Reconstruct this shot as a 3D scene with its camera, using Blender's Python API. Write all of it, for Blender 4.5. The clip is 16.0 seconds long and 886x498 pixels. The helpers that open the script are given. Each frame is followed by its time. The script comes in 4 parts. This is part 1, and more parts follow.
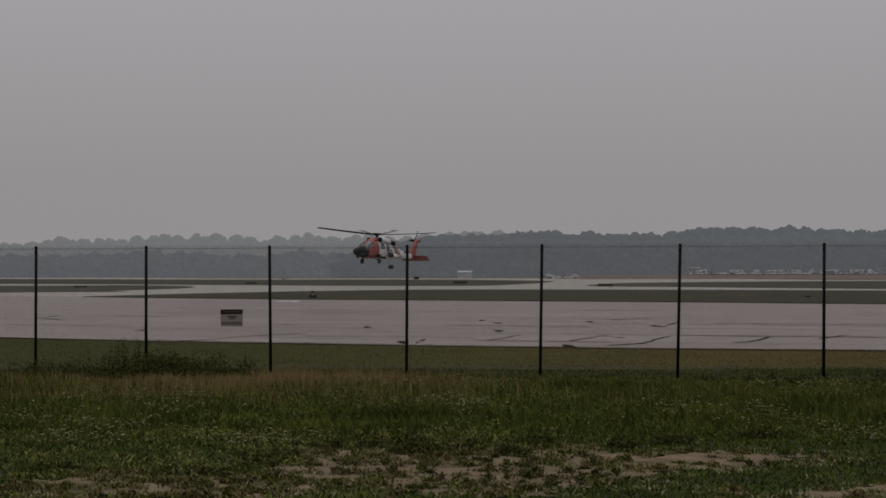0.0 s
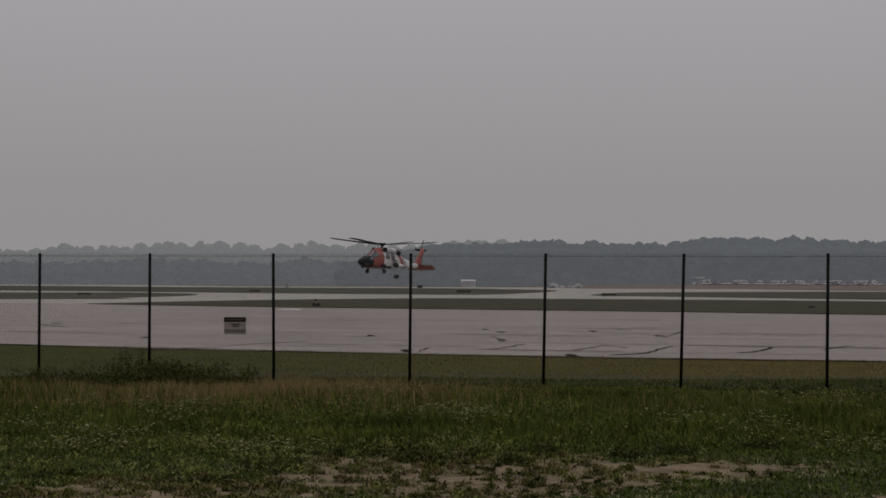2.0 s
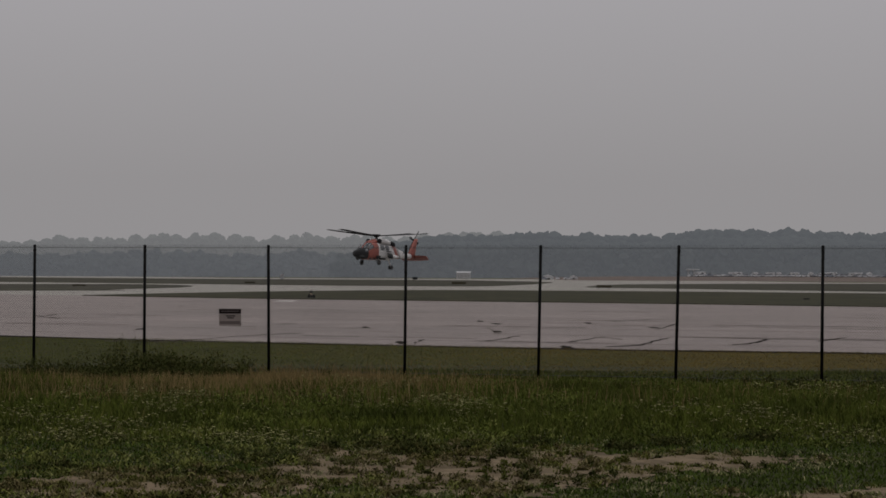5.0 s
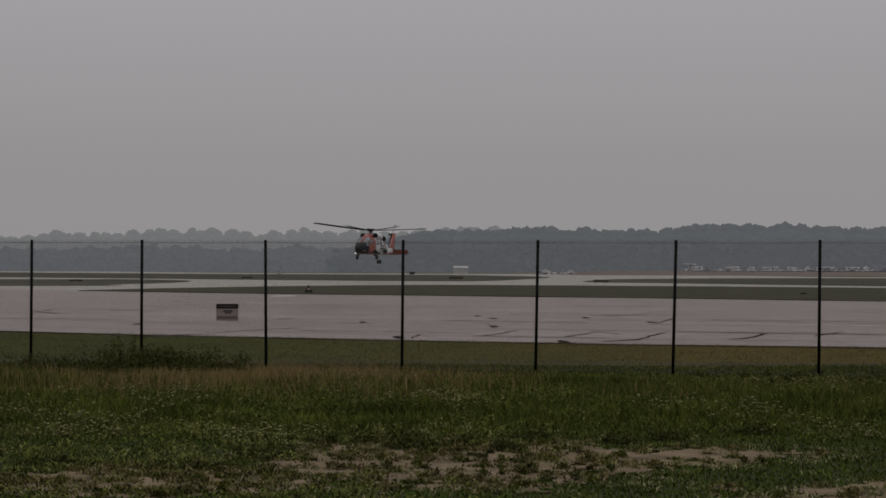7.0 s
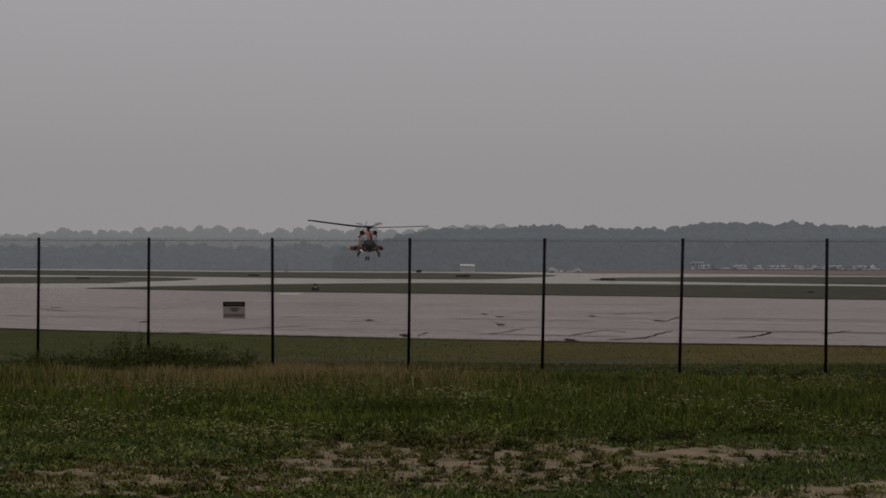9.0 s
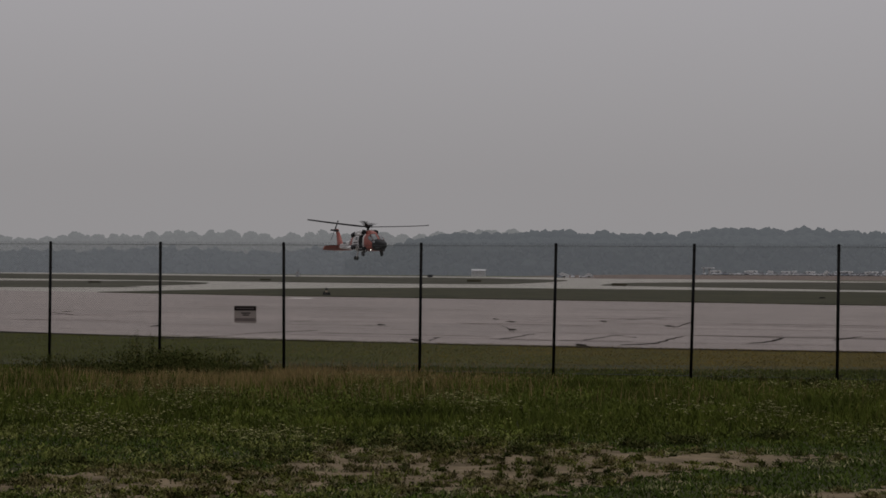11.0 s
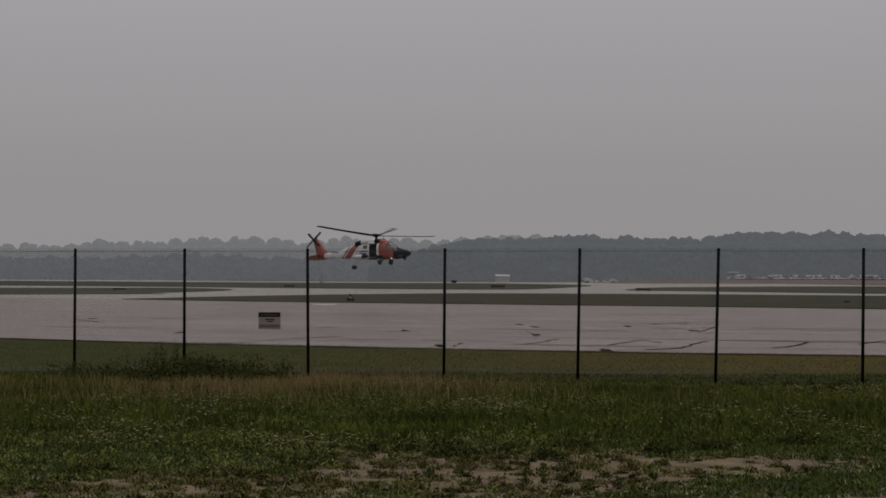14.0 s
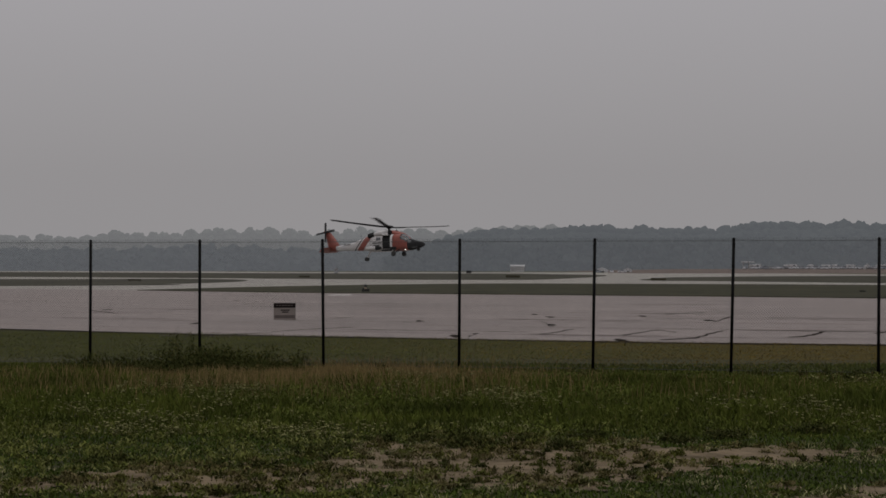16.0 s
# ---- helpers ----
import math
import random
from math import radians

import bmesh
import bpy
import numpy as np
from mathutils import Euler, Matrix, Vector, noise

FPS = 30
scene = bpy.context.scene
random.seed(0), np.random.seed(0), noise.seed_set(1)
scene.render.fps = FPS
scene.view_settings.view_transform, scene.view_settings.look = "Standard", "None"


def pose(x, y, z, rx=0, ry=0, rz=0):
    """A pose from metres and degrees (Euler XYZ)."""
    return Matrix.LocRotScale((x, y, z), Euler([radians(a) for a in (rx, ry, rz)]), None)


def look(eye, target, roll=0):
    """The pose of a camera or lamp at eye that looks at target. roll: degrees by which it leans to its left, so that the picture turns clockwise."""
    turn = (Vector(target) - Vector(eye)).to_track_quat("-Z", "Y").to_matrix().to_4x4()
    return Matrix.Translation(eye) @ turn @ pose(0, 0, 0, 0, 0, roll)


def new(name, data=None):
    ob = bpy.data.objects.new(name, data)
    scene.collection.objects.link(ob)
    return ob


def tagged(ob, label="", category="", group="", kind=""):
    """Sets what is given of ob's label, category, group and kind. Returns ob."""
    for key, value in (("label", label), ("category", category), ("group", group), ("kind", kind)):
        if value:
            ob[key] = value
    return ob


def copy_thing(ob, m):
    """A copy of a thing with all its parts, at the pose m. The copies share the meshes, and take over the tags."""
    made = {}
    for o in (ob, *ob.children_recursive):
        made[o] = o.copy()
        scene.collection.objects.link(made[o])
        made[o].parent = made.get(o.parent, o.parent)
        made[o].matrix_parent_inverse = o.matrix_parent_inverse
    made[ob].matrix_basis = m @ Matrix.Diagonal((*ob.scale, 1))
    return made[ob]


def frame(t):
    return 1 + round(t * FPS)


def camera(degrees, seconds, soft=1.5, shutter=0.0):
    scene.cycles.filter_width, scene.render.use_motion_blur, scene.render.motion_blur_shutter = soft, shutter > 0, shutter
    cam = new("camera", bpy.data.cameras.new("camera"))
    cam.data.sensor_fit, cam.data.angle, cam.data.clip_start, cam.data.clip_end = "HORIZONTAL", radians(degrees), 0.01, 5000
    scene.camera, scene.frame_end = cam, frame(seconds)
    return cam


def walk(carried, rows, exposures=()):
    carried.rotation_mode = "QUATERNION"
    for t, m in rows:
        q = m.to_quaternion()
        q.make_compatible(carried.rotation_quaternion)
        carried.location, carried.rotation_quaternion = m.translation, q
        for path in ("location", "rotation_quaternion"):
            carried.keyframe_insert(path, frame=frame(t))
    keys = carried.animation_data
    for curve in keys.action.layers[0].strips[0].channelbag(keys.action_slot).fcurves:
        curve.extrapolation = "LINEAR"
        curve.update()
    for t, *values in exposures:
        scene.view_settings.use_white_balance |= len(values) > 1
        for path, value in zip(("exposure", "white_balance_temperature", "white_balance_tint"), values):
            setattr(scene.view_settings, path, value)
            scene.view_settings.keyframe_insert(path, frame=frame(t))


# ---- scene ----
# camera: hand-held, standing on one spot behind the grass, long lens
EYE = 1.65
cam = camera(26.0, 16.0, soft=1.6, shutter=0.12)
# seconds, pitch up, roll, yaw
ROWS = [
    (0.0, 0.789, 0.056, -0.106),
    (0.5, 1.020, -0.045, 0.066),
    (1.0, 1.070, -0.230, -0.028),
    (1.5, 1.076, -0.295, -0.105),
    (2.0, 1.050, -0.220, 0.000),
    (2.5, 1.026, -0.158, -0.075),
    (3.0, 0.985, -0.146, 0.044),
    (3.5, 0.968, -0.165, 0.114),
    (4.0, 0.864, -0.205, 0.022),
    (6.5, 0.743, -0.236, -0.224),
    (7.0, 0.650, -0.200, -0.231),
    (7.5, 0.673, -0.166, -0.290),
    (8.0, 0.618, -0.156, -0.183),
    (8.5, 0.527, -0.276, -0.131),
    (9.0, 0.593, -0.271, -0.030),
    (11.5, 0.814, -0.434, 0.472),
    (12.0, 0.900, -0.390, 0.658),
    (12.5, 0.863, -0.324, 0.712),
    (13.0, 0.863, -0.236, 0.789),
    (13.5, 0.819, -0.168, 0.860),
    (14.0, 0.897, -0.165, 1.017),
    (14.5, 0.811, -0.234, 0.969),
    (15.0, 0.716, -0.159, 1.096),
    (15.5, 0.511, -0.013, 1.170),
    (16.0, 0.608, -0.029, 1.463),
]
walk(cam, [(t, pose(0, 0, EYE, 90 + p, r, y)) for t, p, r, y in ROWS])

# ---- world: even grey overcast, brighter overhead ----
world = bpy.data.worlds.new("overcast")
scene.world = world
world.use_nodes = True
wn, wl = world.node_tree.nodes, world.node_tree.links
wn.clear()
w_out = wn.new("ShaderNodeOutputWorld")
w_bg = wn.new("ShaderNodeBackground")
w_sky = wn.new("ShaderNodeTexSky")
w_sky.sky_type = "NISHITA"
w_sky.sun_disc = False
w_sky.sun_elevation, w_sky.sun_rotation = radians(50), radians(200)
w_sky.air_density, w_sky.dust_density = 2.0, 8.0
w_co = wn.new("ShaderNodeTexCoord")
w_sep = wn.new("ShaderNodeSeparateXYZ")
w_ramp = wn.new("ShaderNodeValToRGB")
w_ramp.color_ramp.elements[0].position = 0.0
w_ramp.color_ramp.elements[0].color = (0.286, 0.276, 0.281, 1)
w_ramp.color_ramp.elements[1].position = 1.0
w_ramp.color_ramp.elements[1].color = (0.95, 0.93, 0.94, 1)
for pos, col in ((0.05, (0.290, 0.279, 0.285)), (0.16, (0.361, 0.348, 0.366)), (0.45, (0.60, 0.58, 0.60))):
    el = w_ramp.color_ramp.elements.new(pos)
    el.color = (*col, 1)
w_noise = wn.new("ShaderNodeTexNoise")
w_noise.inputs["Scale"].default_value = 2.2
w_noise.inputs["Detail"].default_value = 3.0
w_map = wn.new("ShaderNodeMapRange")
w_map.inputs["To Min"].default_value, w_map.inputs["To Max"].default_value = 0.965, 1.035
w_mul = wn.new("ShaderNodeVectorMath")
w_mul.operation = "SCALE"
w_add = wn.new("ShaderNodeMix")
w_add.data_type, w_add.blend_type = "RGBA", "ADD"
w_add.inputs[0].default_value = 0.004
wl.new(w_co.outputs["Generated"], w_sep.inputs[0])
wl.new(w_sep.outputs["Z"], w_ramp.inputs[0])
wl.new(w_co.outputs["Generated"], w_noise.inputs["Vector"])
wl.new(w_noise.outputs[0], w_map.inputs["Value"])
wl.new(w_ramp.outputs[0], w_mul.inputs[0])
wl.new(w_map.outputs[0], w_mul.inputs["Scale"])
wl.new(w_mul.outputs[0], w_add.inputs[6])
wl.new(w_sky.outputs[0], w_add.inputs[7])
wl.new(w_add.outputs[2], w_bg.inputs[0])
wl.new(w_bg.outputs[0], w_out.inputs[0])

sun = new("sun", bpy.data.lights.new("sun", "SUN"))
sun.data.energy, sun.data.angle, sun.data.color = 0.5, radians(25), (1.0, 0.96, 0.92)
sun.matrix_world = look((60, -120, 200), (0, 0, 0))


# ---- materials ----
def base_mat(name, rough=0.8, metal=0.0, spec=0.5):
    m = bpy.data.materials.new(name)
    m.use_nodes = True
    b = m.node_tree.nodes["Principled BSDF"]
    b.inputs["Roughness"].default_value, b.inputs["Metallic"].default_value = rough, metal
    b.inputs["Specular IOR Level"].default_value = spec
    return m, m.node_tree.nodes, m.node_tree.links, b


def noise_node(nodes, links, scale, detail=4.0, stretch=(1, 1, 1), rough=0.6):
    co = nodes.new("ShaderNodeTexCoord")
    mp = nodes.new("ShaderNodeMapping")
    mp.inputs["Scale"].default_value = stretch
    nz = nodes.new("ShaderNodeTexNoise")
    nz.inputs["Scale"].default_value, nz.inputs["Detail"].default_value = scale, detail
    nz.inputs["Roughness"].default_value = rough
    links.new(co.outputs["Object"], mp.inputs[0])
    links.new(mp.outputs[0], nz.inputs["Vector"])
    return nz


def ramp_node(nodes, links, source, stops):
    r = nodes.new("ShaderNodeValToRGB")
    e = r.color_ramp.elements
    e[0].position, e[0].color = stops[0][0], (*stops[0][1], 1)
    e[1].position, e[1].color = stops[-1][0], (*stops[-1][1], 1)
    for p, c in stops[1:-1]:
        e.new(p).color = (*c, 1)
    links.new(source, r.inputs[0])
    return r


def mix_node(nodes, links, fac, a, b, kind="MIX"):
    x = nodes.new("ShaderNodeMix")
    x.data_type, x.blend_type = "RGBA", kind
    if isinstance(fac, float):
        x.inputs[0].default_value = fac
    else:
        links.new(fac, x.inputs[0])
    links.new(a, x.inputs[6])
    links.new(b, x.inputs[7])
    return x.outputs[2]


def varied(name, dark, light, scale=3.0, fine=40.0, rough=0.8, metal=0.0, spec=0.5, bump=0.0, stretch=(1, 1, 1)):
    """Two scales of noise between two near colours, with fine relief."""
    m, n, l, b = base_mat(name, rough, metal, spec)
    big, small = noise_node(n, l, scale, 4, stretch), noise_node(n, l, fine, 3, stretch)
    a = ramp_node(n, l, big.outputs[0], ((0.3, dark), (0.7, light)))
    c = ramp_node(n, l, small.outputs[0], ((0.3, (0.78, 0.78, 0.78)), (0.7, (1, 1, 1))))
    l.new(mix_node(n, l, 1.0, a.outputs[0], c.outputs[0], "MULTIPLY"), b.inputs["Base Color"])
    if bump:
        bp = n.new("ShaderNodeBump")
        bp.inputs["Strength"].default_value = bump
        bp.inputs["Distance"].default_value = 0.02
        l.new(small.outputs[0], bp.inputs["Height"])
        l.new(bp.outputs[0], b.inputs["Normal"])
    return m


def island_mat(name, stops, rough=0.7, patch=0.0, patch_scale=0.35):
    """Each blade or leaf takes its own tone; wide patches shift it."""
    m, n, l, b = base_mat(name, rough, 0, 0.02)
    g = n.new("ShaderNodeNewGeometry")
    a = ramp_node(n, l, g.outputs["Random Per Island"], stops)
    nz = noise_node(n, l, patch_scale, 3)
    c = ramp_node(n, l, nz.outputs[0], ((0.32, (1 - patch,) * 3), (0.68, (1 + patch * 0.4, 1 + patch * 0.3, 1.0))))
    l.new(mix_node(n, l, 1.0, a.outputs[0], c.outputs[0], "MULTIPLY"), b.inputs["Base Color"])
    return m


GRASS_NEAR = varied("grass_soil", (0.026, 0.028, 0.010), (0.042, 0.041, 0.015), 0.5, 9.0, 0.95, bump=0.4, spec=0.1)


def mown_mat():
    """Short turf: deep green along one end of the fence, going brown and dry towards the other."""
    m, n, l, b = base_mat("mown_grass", 0.95, 0, 0.03)
    co = n.new("ShaderNodeTexCoord")
    sep = n.new("ShaderNodeSeparateXYZ")
    l.new(co.outputs["Object"], sep.inputs[0])
    big, small = noise_node(n, l, 0.5, 4, (0.8, 0.25, 1)), noise_node(n, l, 3.0, 3, (1, 0.3, 1))
    span = n.new("ShaderNodeMapRange")
    span.inputs["From Min"].default_value, span.inputs["From Max"].default_value = -7.0, 9.0
    span.inputs["To Min"].default_value, span.inputs["To Max"].default_value = -0.12, 0.5
    l.new(sep.outputs["X"], span.inputs["Value"])
    add = n.new("ShaderNodeMath")
    add.operation = "ADD"
    l.new(span.outputs[0], add.inputs[0])
    l.new(big.outputs[0], add.inputs[1])
    a = ramp_node(n, l, add.outputs[0], ((0.35, (0.033, 0.036, 0.010)), (0.7, (0.044, 0.042, 0.012)), (0.95, (0.059, 0.047, 0.013))))
    c = ramp_node(n, l, small.outputs[0], ((0.3, (0.82, 0.82, 0.82)), (0.7, (1.1, 1.1, 1.1))))
    l.new(mix_node(n, l, 1.0, a.outputs[0], c.outputs[0], "MULTIPLY"), b.inputs["Base Color"])
    return m


MOWN = mown_mat()
FIELD = varied("far_field_grass", (0.060, 0.064, 0.036), (0.085, 0.082, 0.048), 0.012, 0.25, 0.95, spec=0.1)
# paler and greyer than the near strip: distance haze is mixed into this colour
HAZED_MOWN = varied("hazed_far_grass", (0.038, 0.038, 0.027), (0.062, 0.058, 0.043), 0.1, 0.7, 0.95, spec=0.05, stretch=(1, 0.15, 1))
STRIP = varied("strip_grass", (0.027, 0.029, 0.016), (0.050, 0.046, 0.027), 0.25, 1.6, 0.95, spec=0.05, stretch=(1.2, 0.25, 1))
DIRT = varied("sandy_dirt", (0.068, 0.053, 0.032), (0.180, 0.137, 0.090), 2.4, 16.0, 0.95, bump=0.6, spec=0.05)
TAR_AND_SHADE = varied("tar_and_edge_shade", (0.016, 0.013, 0.011), (0.030, 0.025, 0.022), 2.0, 20.0, 1.0, spec=0.0)
PALE = varied("pale_new_concrete", (0.50, 0.48, 0.46), (0.58, 0.56, 0.53), 0.6, 8.0, 0.8)


def concrete_mat(name, low, high):
    m, n, l, b = base_mat(name, 0.75, 0, 0.35)
    big = noise_node(n, l, 0.06, 5, (1, 1.6, 1))
    mid = noise_node(n, l, 0.5, 6, (0.3, 0.55, 1), 0.72)
    fine = noise_node(n, l, 0.9, 5, (1.6, 0.5, 1), 0.75)
    a = ramp_node(n, l, big.outputs[0], ((0.3, low), (0.7, high)))
    c = ramp_node(n, l, mid.outputs[0], ((0.26, (0.62, 0.59, 0.58)), (0.42, (0.92, 0.91, 0.91)), (0.55, (1.0, 1.0, 1.0)), (0.8, (1.12, 1.11, 1.1))))
    d = ramp_node(n, l, fine.outputs[0], ((0.28, (0.76, 0.75, 0.75)), (0.5, (1.0, 1.0, 1.0)), (0.72, (1.10, 1.10, 1.10))))
    x = mix_node(n, l, 1.0, a.outputs[0], c.outputs[0], "MULTIPLY")
    l.new(mix_node(n, l, 1.0, x, d.outputs[0], "MULTIPLY"), b.inputs["Base Color"])
    return m


CONCRETE = concrete_mat("weathered_concrete", (0.148, 0.123, 0.113), (0.202, 0.169, 0.156))
TAXIWAY = concrete_mat("cream_concrete", (0.190, 0.178, 0.156), (0.242, 0.228, 0.202))
BLADE = island_mat("green_blade", ((0.0, (0.048, 0.064, 0.013)), (0.5, (0.059, 0.076, 0.016)), (0.9, (0.073, 0.088, 0.021)), (1.0, (0.106, 0.105, 0.036))), 0.9, 0.6, 0.9)
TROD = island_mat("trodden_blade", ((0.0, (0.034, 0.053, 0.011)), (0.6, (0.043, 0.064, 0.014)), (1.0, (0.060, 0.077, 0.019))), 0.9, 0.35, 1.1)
MOWN_DRY = island_mat("mown_dry_blade", ((0.0, (0.110, 0.080, 0.021)), (0.6, (0.124, 0.091, 0.024)), (1.0, (0.142, 0.106, 0.031))), 0.9, 0.3)
MOWN_BLADE = island_mat("mown_blade", ((0.0, (0.066, 0.076, 0.018)), (0.6, (0.075, 0.084, 0.020)), (1.0, (0.088, 0.093, 0.026))), 0.9, 0.3)
TUFT = island_mat("track_tuft", ((0.0, (0.042, 0.049, 0.010)), (0.6, (0.066, 0.073, 0.017)), (1.0, (0.110, 0.108, 0.036))), 0.9, 0.3)
DRY = island_mat("dry_blade", ((0.0, (0.120, 0.090, 0.040)), (0.6, (0.160, 0.117, 0.054)), (1.0, (0.215, 0.160, 0.080))), 0.9, 0.2)
LEAF = island_mat("meadow_leaf", ((0.0, (0.044, 0.060, 0.012)), (0.5, (0.060, 0.076, 0.017)), (0.9, (0.088, 0.104, 0.028)), (1.0, (0.130, 0.136, 0.050))), 0.85, 0.45, 0.8)
BRIGHT_LEAF = island_mat("open_weed_leaf", ((0.0, (0.074, 0.086, 0.021)), (0.5, (0.094, 0.106, 0.029)), (1.0, (0.140, 0.145, 0.055))), 0.9, 0.35, 0.8)
WEED = island_mat("dark_weed_leaf", ((0.0, (0.022, 0.028, 0.008)), (0.7, (0.036, 0.041, 0.012)), (1.0, (0.058, 0.053, 0.020))), 0.9, 0.2)
CLUMP = island_mat("pale_grass_clump", ((0.0, (0.075, 0.085, 0.035)), (0.6, (0.15, 0.15, 0.075)), (1.0, (0.27, 0.24, 0.14))), 0.7, 0.15)
STRAW = island_mat("olive_straw", ((0.0, (0.058, 0.056, 0.020)), (0.6, (0.088, 0.078, 0.034)), (1.0, (0.150, 0.124, 0.066))), 0.9, 0.3)
PALE_WEED = island_mat("pale_weed_leaf", ((0.0, (0.070, 0.082, 0.026)), (0.6, (0.105, 0.112, 0.044)), (1.0, (0.170, 0.165, 0.080))), 0.9, 0.2)
FLOWER = island_mat("cream_flower", ((0.0, (0.115, 0.115, 0.045)), (0.6, (0.165, 0.160, 0.072)), (1.0, (0.250, 0.240, 0.120))), 0.9, 0.1)
VINYL = varied("black_vinyl_steel", (0.004, 0.004, 0.004), (0.008, 0.008, 0.008), 3, 60, 0.7, spec=0.05)
WIRE = varied("vinyl_wire", (0.035, 0.036, 0.037), (0.055, 0.056, 0.057), 3, 60, 0.6, spec=0.3)
SIGN_FACE = varied("faded_sign_face", (0.165, 0.138, 0.128), (0.21, 0.176, 0.163), 4, 40, 0.6)
SIGN_FAINT = varied("sign_faint_print", (0.055, 0.042, 0.04), (0.075, 0.058, 0.055), 4, 40, 0.6)
SIGN_DARK = varied("sign_dark_print", (0.010, 0.007, 0.007), (0.018, 0.013, 0.013), 4, 40, 0.8, spec=0.1)
ORANGE = varied("orange_red_paint", (0.205, 0.048, 0.034), (0.250, 0.060, 0.043), 0.9, 12, 0.45)
WHITE = varied("white_aircraft_paint", (0.46, 0.445, 0.45), (0.56, 0.545, 0.55), 0.9, 12, 0.45)
BLACK = varied("matt_black_paint", (0.011, 0.011, 0.012), (0.020, 0.020, 0.021), 1.2, 14, 0.7, spec=0.12)
DARKGREY = varied("dark_grey_metal", (0.028, 0.027, 0.027), (0.046, 0.045, 0.044), 1.2, 18, 0.6, 0.0, spec=0.2)
RUBBER = varied("tyre_rubber", (0.012, 0.012, 0.012), (0.02, 0.02, 0.02), 3, 40, 0.85)
GLASS = varied("dark_cockpit_glass", (0.03, 0.034, 0.038), (0.05, 0.054, 0.06), 1, 9, 0.06, spec=1.0)
# dark glass lifted to blue-grey by the haze put into its colour
HAZED_CAR_GLASS = varied("hazed_car_glass", (0.09, 0.095, 0.105), (0.12, 0.125, 0.14), 1, 9, 0.2)
SHED = varied("white_shed_panel", (0.33, 0.33, 0.34), (0.40, 0.40, 0.41), 0.4, 3, 0.7)
ROOF = varied("grey_roof", (0.22, 0.22, 0.23), (0.3, 0.3, 0.31), 0.4, 3, 0.7)
OLIVE = varied("olive_sign_back", (0.040, 0.036, 0.022), (0.060, 0.054, 0.034), 1, 9, 0.9, spec=0.05)
AMBER = varied("dull_lens", (0.20, 0.15, 0.10), (0.26, 0.20, 0.14), 4, 30, 0.4)


def lamp_mat(name, colour, strength):
    m, n, l, b = base_mat(name, 0.3)
    b.inputs["Base Color"].default_value = (*colour, 1)
    b.inputs["Emission Color"].default_value = (*colour, 1)
    b.inputs["Emission Strength"].default_value = strength
    return m


LANDING = lamp_mat("landing_light_glow", (1.0, 0.93, 0.82), 2.0)


def woods_mat(name, leaf_a, leaf_b, haze_glow):
    """Distant woods; two kilometres of haze is put in as a faint even glow."""
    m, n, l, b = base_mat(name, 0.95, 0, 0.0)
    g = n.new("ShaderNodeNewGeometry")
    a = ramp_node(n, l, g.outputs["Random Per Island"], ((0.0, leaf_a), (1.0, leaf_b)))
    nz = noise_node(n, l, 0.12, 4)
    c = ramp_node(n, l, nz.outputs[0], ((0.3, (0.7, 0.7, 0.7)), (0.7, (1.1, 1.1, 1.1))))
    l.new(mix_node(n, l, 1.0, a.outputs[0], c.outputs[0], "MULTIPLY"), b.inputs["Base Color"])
    b.inputs["Emission Color"].default_value = (*haze_glow, 1)
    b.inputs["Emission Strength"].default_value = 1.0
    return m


# the last colour of each is its emitted haze, brighter with distance
WOODS = woods_mat("woods_haze_glow", (0.010, 0.013, 0.010), (0.020, 0.023, 0.020), (0.090, 0.095, 0.104))
WOODS_FAR = woods_mat("woods_pale_haze_glow", (0.012, 0.016, 0.012), (0.030, 0.035, 0.029), (0.153, 0.154, 0.159))
WOODS_MID = woods_mat("woods_mid_haze_glow", (0.010, 0.012, 0.010), (0.018, 0.020, 0.018), (0.105, 0.110, 0.120))


# ---- mesh helpers ----
def mesh_from(name, verts, faces, mat, smooth=False):
    me = bpy.data.meshes.new(name)
    me.from_pydata([tuple(v) for v in verts], [], [tuple(f) for f in faces])
    me.materials.append(mat)
    if smooth:
        me.polygons.foreach_set("use_smooth", [True] * len(me.polygons))
    me.update()
    return me


def part(name, data, mat, parent, label=""):
    """One mesh object under a thing; data is a bmesh or a mesh."""
    if isinstance(data, bmesh.types.BMesh):
        bmesh.ops.recalc_face_normals(data, faces=data.faces[:])
        me = bpy.data.meshes.new(name)
        data.to_mesh(me)
        data.free()
        me.materials.append(mat)
    else:
        me = data
    ob = new(name, me)
    ob.parent = parent
    if label:
        tagged(ob, label)
    return ob


def thing(name, m, label, category, group="", kind=""):
    ob = new(name)
    ob.matrix_world = m
    return tagged(ob, label, category, group, kind)


def box(bm, sx, sy, sz, at=(0, 0, 0), rot=(0, 0, 0), bevel=0.0):
    m = pose(*at, *rot) @ Matrix.Diagonal((sx, sy, sz, 1))
    r = bmesh.ops.create_cube(bm, size=1.0, matrix=m)
    if bevel:
        es = list({e for v in r["verts"] for e in v.link_edges})
        bmesh.ops.bevel(bm, geom=es, offset=bevel, segments=2, affect="EDGES", profile=0.5)
    return bm


def rod(bm, a, b, r1, r2=None, seg=10):
    """A capped, tapered tube from a to b."""
    a, b = Vector(a), Vector(b)
    q = (b - a).to_track_quat("Z", "Y").to_matrix().to_4x4()
    m = Matrix.Translation((a + b) / 2) @ q
    bmesh.ops.create_cone(bm, cap_ends=True, segments=seg, radius1=r1, radius2=r1 if r2 is None else r2, depth=(b - a).length, matrix=m)
    return bm


